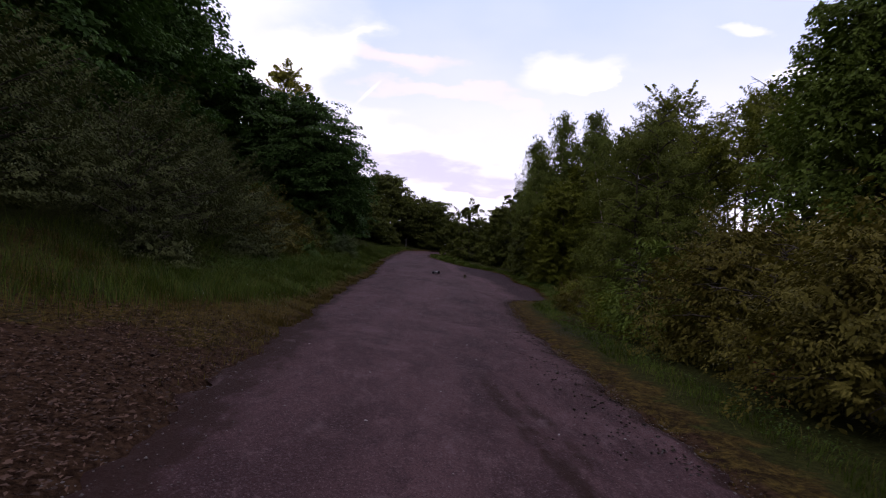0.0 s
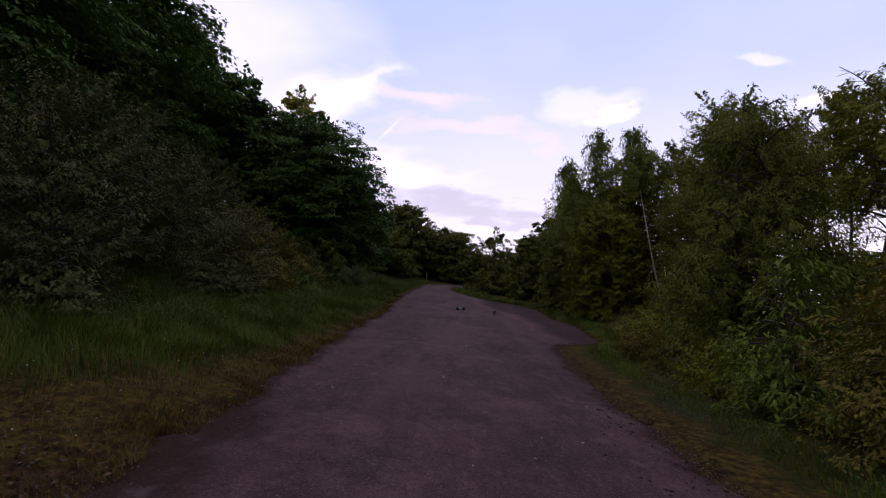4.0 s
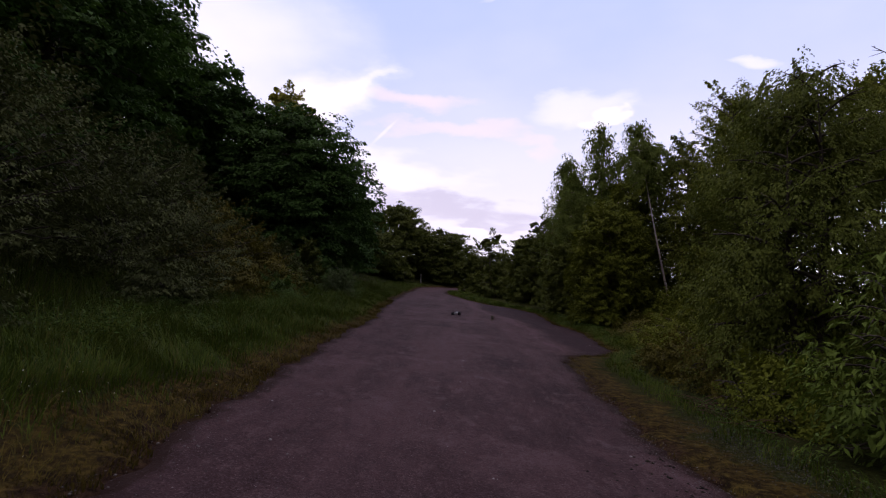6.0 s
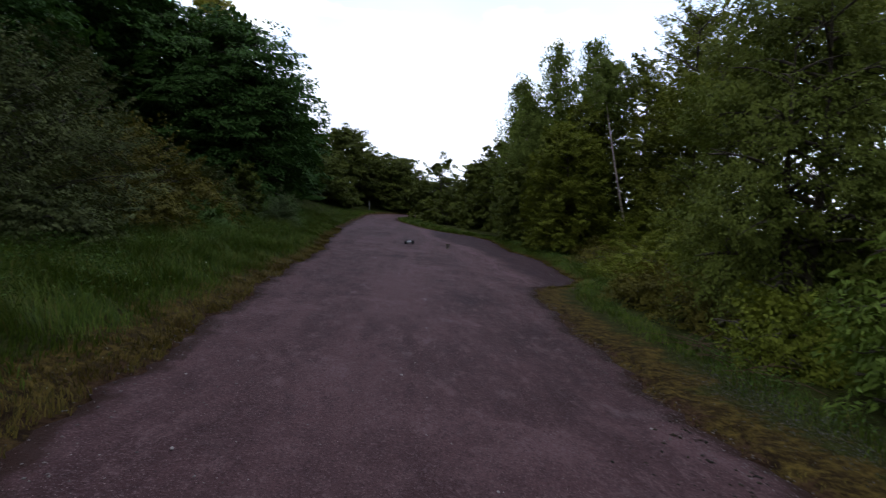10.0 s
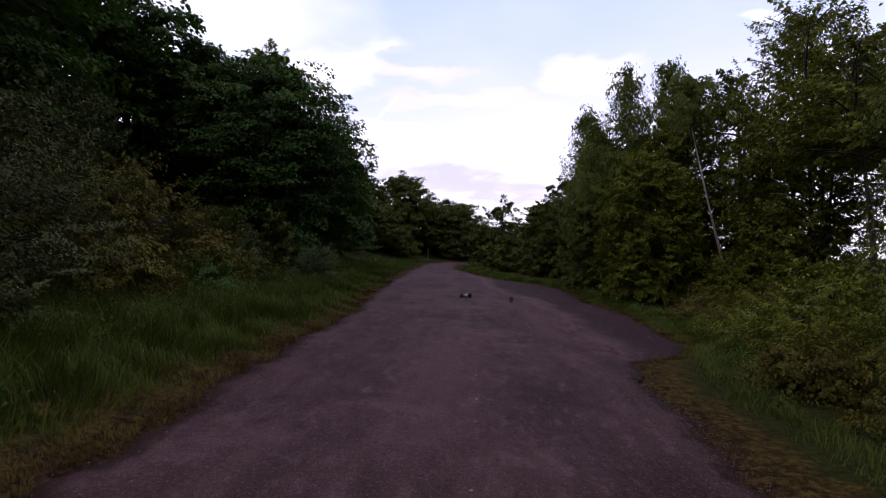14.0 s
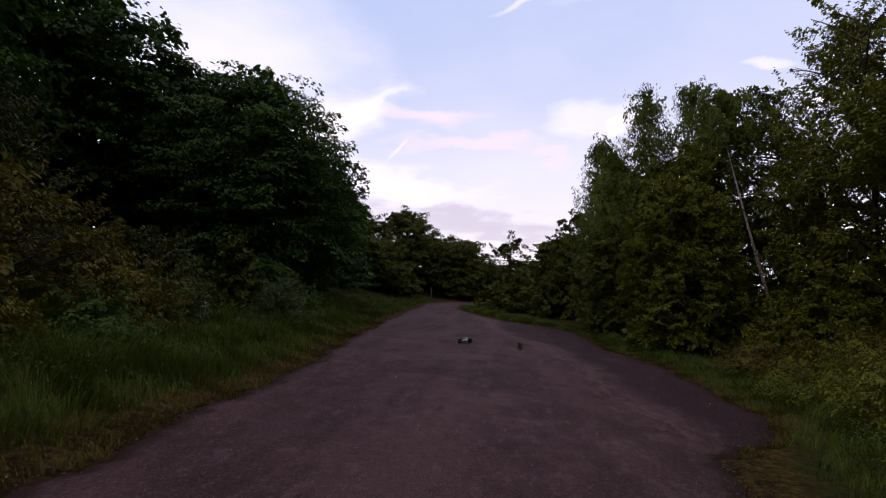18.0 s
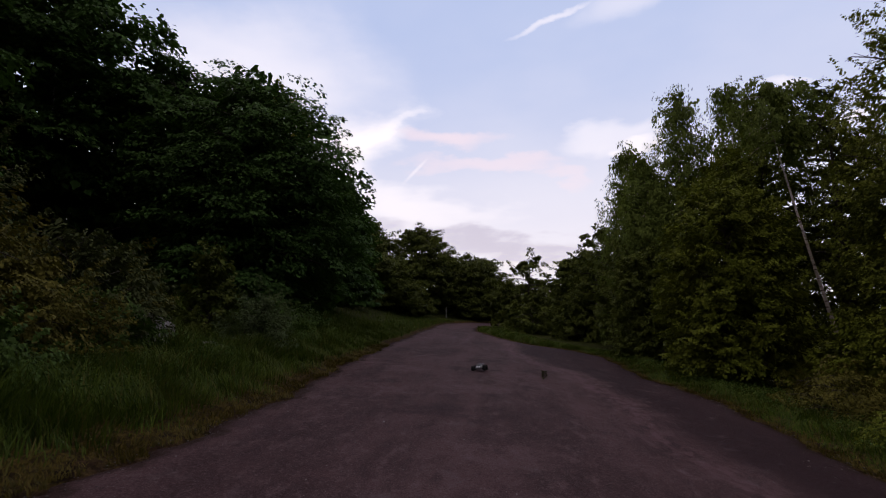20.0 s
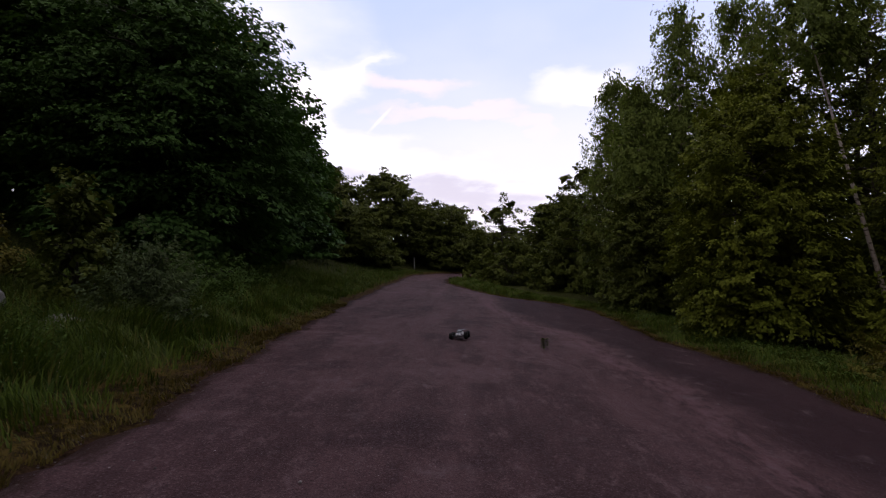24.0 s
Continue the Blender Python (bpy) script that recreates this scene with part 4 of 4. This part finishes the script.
s = Shader("litter")
LITTER = s.done(s.mix(s.island(), (0.026, 0.014, 0.010), (0.125, 0.072, 0.048)), 0.9)
n = 9000
y = -0.5 + 9.0 * rng.beta(1.2, 1.6, n)
x = along(LEFT, y) + 0.1 - rng.gamma(1.6, 1.2, n)
pos = np.stack([x, y, land(x, y) + 0.035 + rng.uniform(0, 0.02, n)], 1)
d = rng.normal(0, 1, (n, 3)) * [1, 1, 0.15]
v, q = leaf_quads(rng, pos, d, rng.normal(0, 0.3, (n, 3)) + [0, 0, 1], rng.uniform(0.02, 0.07, n), rng.uniform(0.012, 0.035, n))
tagged(sheet("leaf_litter", v, q, LITTER, label="brown dead leaves and chips on bare soil", kind="stuff"), category="litter")


def lumps(name, x, y, size, seed, material, label, sink=0.3):
    """Small uneven stones, eight faces each."""
    rng = np.random.default_rng(seed)
    n = len(x)
    c = np.stack([x, y, land(x, y) + 0.014 + size * (0.5 - sink)], 1)
    base = np.array([[1, 0, 0], [0, 1, 0], [-1, 0, 0], [0, -1, 0], [0, 0, 0.8], [0, 0, -0.8]], float)
    az = rng.uniform(0, 6.28, n)
    b = base[None] * rng.uniform(0.6, 1.3, (n, 6, 1)) * np.stack([rng.uniform(0.7, 1.4, n), rng.uniform(0.7, 1.2, n), rng.uniform(0.4, 0.9, n)], 1)[:, None] * 0.5 * size[:, None, None]
    bx = b[..., 0] * np.cos(az)[:, None] - b[..., 1] * np.sin(az)[:, None]
    by = b[..., 0] * np.sin(az)[:, None] + b[..., 1] * np.cos(az)[:, None]
    v = np.stack([bx, by, b[..., 2]], -1) + c[:, None]
    tri = np.array([[0, 1, 4], [1, 2, 4], [2, 3, 4], [3, 0, 4], [1, 0, 5], [2, 1, 5], [3, 2, 5], [0, 3, 5]])
    f = (np.arange(n)[:, None, None] * 6 + tri[None]).reshape(-1, 3)
    return tagged(sheet(name, v.reshape(-1, 3), f, material, label=label, kind="stuff"), category="gravel")


n = 3800
y = 1 + 34 * rng.uniform(0, 1, n) ** 1.4
side = rng.uniform(0, 1, n) < 0.6
off = rng.exponential(0.28, n)
x = np.where(side, along(RIGHT, y) - off + 0.1, along(LEFT, y) + off - 0.1)
lumps("loose_gravel", x, y, rng.uniform(0.008, 0.028, n), 23, GRAVEL, "loose grit along the ragged tarmac edges")
n = 7000
y = rng.uniform(5.5, 24, n)
x = along(RIGHT, y) - 0.05 - np.abs(rng.normal(0, 0.75, n)) * rng.uniform(0.3, 1, n)
s = Shader("grit")
GRIT = s.done(s.mix(s.island(), (0.05, 0.036, 0.038), (0.21, 0.16, 0.165)), 0.9)
lumps("scattered_grit", x, y, rng.uniform(0.005, 0.017, n), 26, GRIT, "pale grit strewn along the tarmac margin", 0.2)
n = 3500
y = 1.5 + 30 * rng.uniform(0, 1, n)
x = along(LEFT, y) + (along(RIGHT, y) - along(LEFT, y)) * rng.uniform(0, 1, n)
lumps("scattered_grit", x, y, rng.uniform(0.004, 0.012, n), 27, GRIT, "fine grit scattered over the tarmac", 0.2)
n = 700
y = rng.uniform(1.5, 30, n)
x = along(LEFT, y) + (along(RIGHT, y) - along(LEFT, y)) * rng.uniform(0.05, 0.95, n)
s = Shader("pebble_pale")
PALE = s.done(s.mix(s.island(), (0.08, 0.07, 0.07), (0.30, 0.27, 0.265)), 0.85)
lumps("scattered_pebbles", x, y, rng.uniform(0.006, 0.02, n), 24, PALE, "pale pebbles scattered over the tarmac")
n = 420
y = 4.5 + 8.5 * rng.uniform(0, 1, n)
x = along(RIGHT, y) - 0.15 - np.abs(rng.normal(0, 0.42, n))
s = Shader("moss_dark")
CLOD = s.done(s.mix(s.island(), (0.012, 0.010, 0.008), (0.035, 0.028, 0.018)), 0.95)
lumps("soil_clods", x, y, rng.uniform(0.015, 0.05, n), 25, CLOD, "dark clods of moss and soil on the tarmac margin", 0.35)


def boulder(x, y, size, seed):
    bm = bmesh.new()
    bmesh.ops.create_icosphere(bm, subdivisions=3, radius=size)
    for v in bm.verts:
        k = 1 + 0.35 * noise.noise(v.co / size * 1.1 + Vector((seed, 0, 0))) + 0.08 * noise.noise(v.co / size * 4 + Vector((0, seed, 0)))
        v.co = Vector((v.co.x * k * 1.25, v.co.y * k, v.co.z * k * 0.75))
    ob = part("boulder", bm, STONE, None)
    ob.data.polygons.foreach_set("use_smooth", [True] * len(ob.data.polygons))
    ob.location = (x, y, float(land(x, y)) + 0.3 * size)
    return tagged(ob, "weathered grey boulder half sunk in the grass", "boulder")


boulder(-6.5, 29.4, 0.36, 2.0)
boulder(-7.9, 29.0, 0.5, 5.0)
boulder(-7.4, 28.9, 0.22, 9.0)

# the dock plant that grows out of the tarmac
dock = tagged(new("dock_plant"), "small dark dock plant growing through the tarmac", "weed")
dock.scale = (0.7, 0.7, 0.7)
dock.location = (1.2, 33.3, float(land(1.2, 33.3)) + 0.01)
rng = np.random.default_rng(31)
stems = []
for k in range(6):
    a, hgt = rng.uniform(0, 6.28), rng.uniform(0.15, 0.36)
    t = np.linspace(0, 1, 5)
    stems.append(tube(np.stack([np.cos(a) * 0.16 * t ** 1.5, np.sin(a) * 0.16 * t ** 1.5, hgt * t], 1), 0.006 * (1.2 - t), 4))
sv, sq = joined(stems)
sheet("stalks", sv, sq, BARK, dock)
n = 130
a = rng.uniform(0, 6.28, n)
hh = rng.uniform(0.02, 0.32, n)
rr = rng.uniform(0.02, 0.14, n)
pos = np.stack([np.cos(a) * rr, np.sin(a) * rr, hh], 1)
v, q = leaf_quads(rng, pos, np.stack([np.cos(a), np.sin(a), rng.normal(0.2, 0.4, n)], 1), np.tile([0, 0, 1.0], (n, 1)), rng.uniform(0.06, 0.16, n), rng.uniform(0.02, 0.05, n))
sheet("leaves", v, q, LEAF_GREY, dock)

# marker post at the bend
bm = bmesh.new()
bmesh.ops.create_cube(bm, size=1.0)
for v in bm.verts:
    k = 0.85 if v.co.z > 0 else 1.0
    v.co = Vector((v.co.x * 0.12 * k, v.co.y * 0.12 * k, (v.co.z + 0.5) * 1.25))
bmesh.ops.bevel(bm, geom=bm.edges[:], offset=0.015, segments=2, affect="EDGES")
post = part("marker_post", bm, STONE, None)
post.location = (-6.3, 76.5, float(land(-6.3, 76.5)) - 0.05)
tagged(post, "short weathered marker post beside the track", "post")

# heather-like patch on the moss strip, dead sticks and a few rust-red leaves
s = Shader("heather_grey")
HEATHER = s.done(s.mix(s.island(), (0.030, 0.045, 0.018), (0.12, 0.108, 0.108)), 0.8, spec=0.05)
rng = np.random.default_rng(41)
n = 3200
y = rng.normal(13.1, 0.95, n)
x = along(RIGHT, y) + 0.95 + 0.26 * rng.normal(0, 1, n)
herbs("heather_patch", x, y, 0.10, 0.016, 42, HEATHER, "grey-lilac heathery sprigs in the moss strip", 0.8)
s = Shader("dead_wood")
DEAD = s.done(s.mix(s.noise(9.0, 4), (0.045, 0.026, 0.018), (0.15, 0.095, 0.07)), 0.9, spec=0.05)
for k in range(26):
    y0 = rng.normal(15.6, 0.7)
    x0 = float(along(RIGHT, y0)) + rng.uniform(1.3, 2.1)
    a, ln = rng.uniform(0, 6.28), rng.uniform(0.4, 1.1)
    t = np.linspace(0, 1, 4)
    p = np.stack([np.cos(a) * ln * t, np.sin(a) * ln * t, 0.04 + 0.22 * rng.uniform(0, 1) * t + 0.06 * np.sin(3 * t)], 1)
    v, q = tube(p, 0.007 * (1.2 - 0.7 * t), 5)
    stick = sheet("dead_stick", v, q, DEAD, smooth=True)
    stick.location = (x0, y0, float(land(x0, y0)) + 0.01)
    tagged(stick, "dry brown dead stick under the hedge", "stick", "dead sticks")
s = Shader("leaf_rust")
RUST = s.done(s.mix(s.island(), (0.12, 0.030, 0.014), (0.30, 0.075, 0.030)), 0.6, spec=0.1)
n = 60
x, y = rng.normal(4.9, 0.16, n), rng.normal(7.4, 0.2, n)
herbs("rust_leaves", x, y, 0.9, 0.07, 43, RUST, "rust-red dying leaves at the hedge foot")


# single stones lying on the tarmac
def pebble(seed, size):
    bm = bmesh.new()
    bmesh.ops.create_icosphere(bm, subdivisions=2, radius=size)
    for v in bm.verts:
        k = 1 + 0.4 * noise.noise(v.co / size * 1.3 + Vector((seed, 3, 0)))
        v.co = Vector((v.co.x * k * 1.3, v.co.y * k, v.co.z * k * 0.6))
    return tagged(part("pebble", bm, PALE, None), "pale pebble lying loose on the tarmac", "pebble", "pebbles on the track")


made = [pebble(3.0 * k, 0.008 + 0.002 * k) for k in range(4)]
for k, ob in enumerate(made):
    px, py = 0.3 + 0.5 * k, 6.0 + 2.2 * k
    ob.location = (px, py, float(land(px, py)) + 0.02)
for k in range(22):
    py = rng.uniform(4.5, 30)
    px = float(along(LEFT, py) + (along(RIGHT, py) - along(LEFT, py)) * rng.uniform(0.06, 0.94))
    copy_thing(made[k % 4], pose(px, py, float(land(px, py)) + 0.02, 0, 5, rng.uniform(0, 360)))
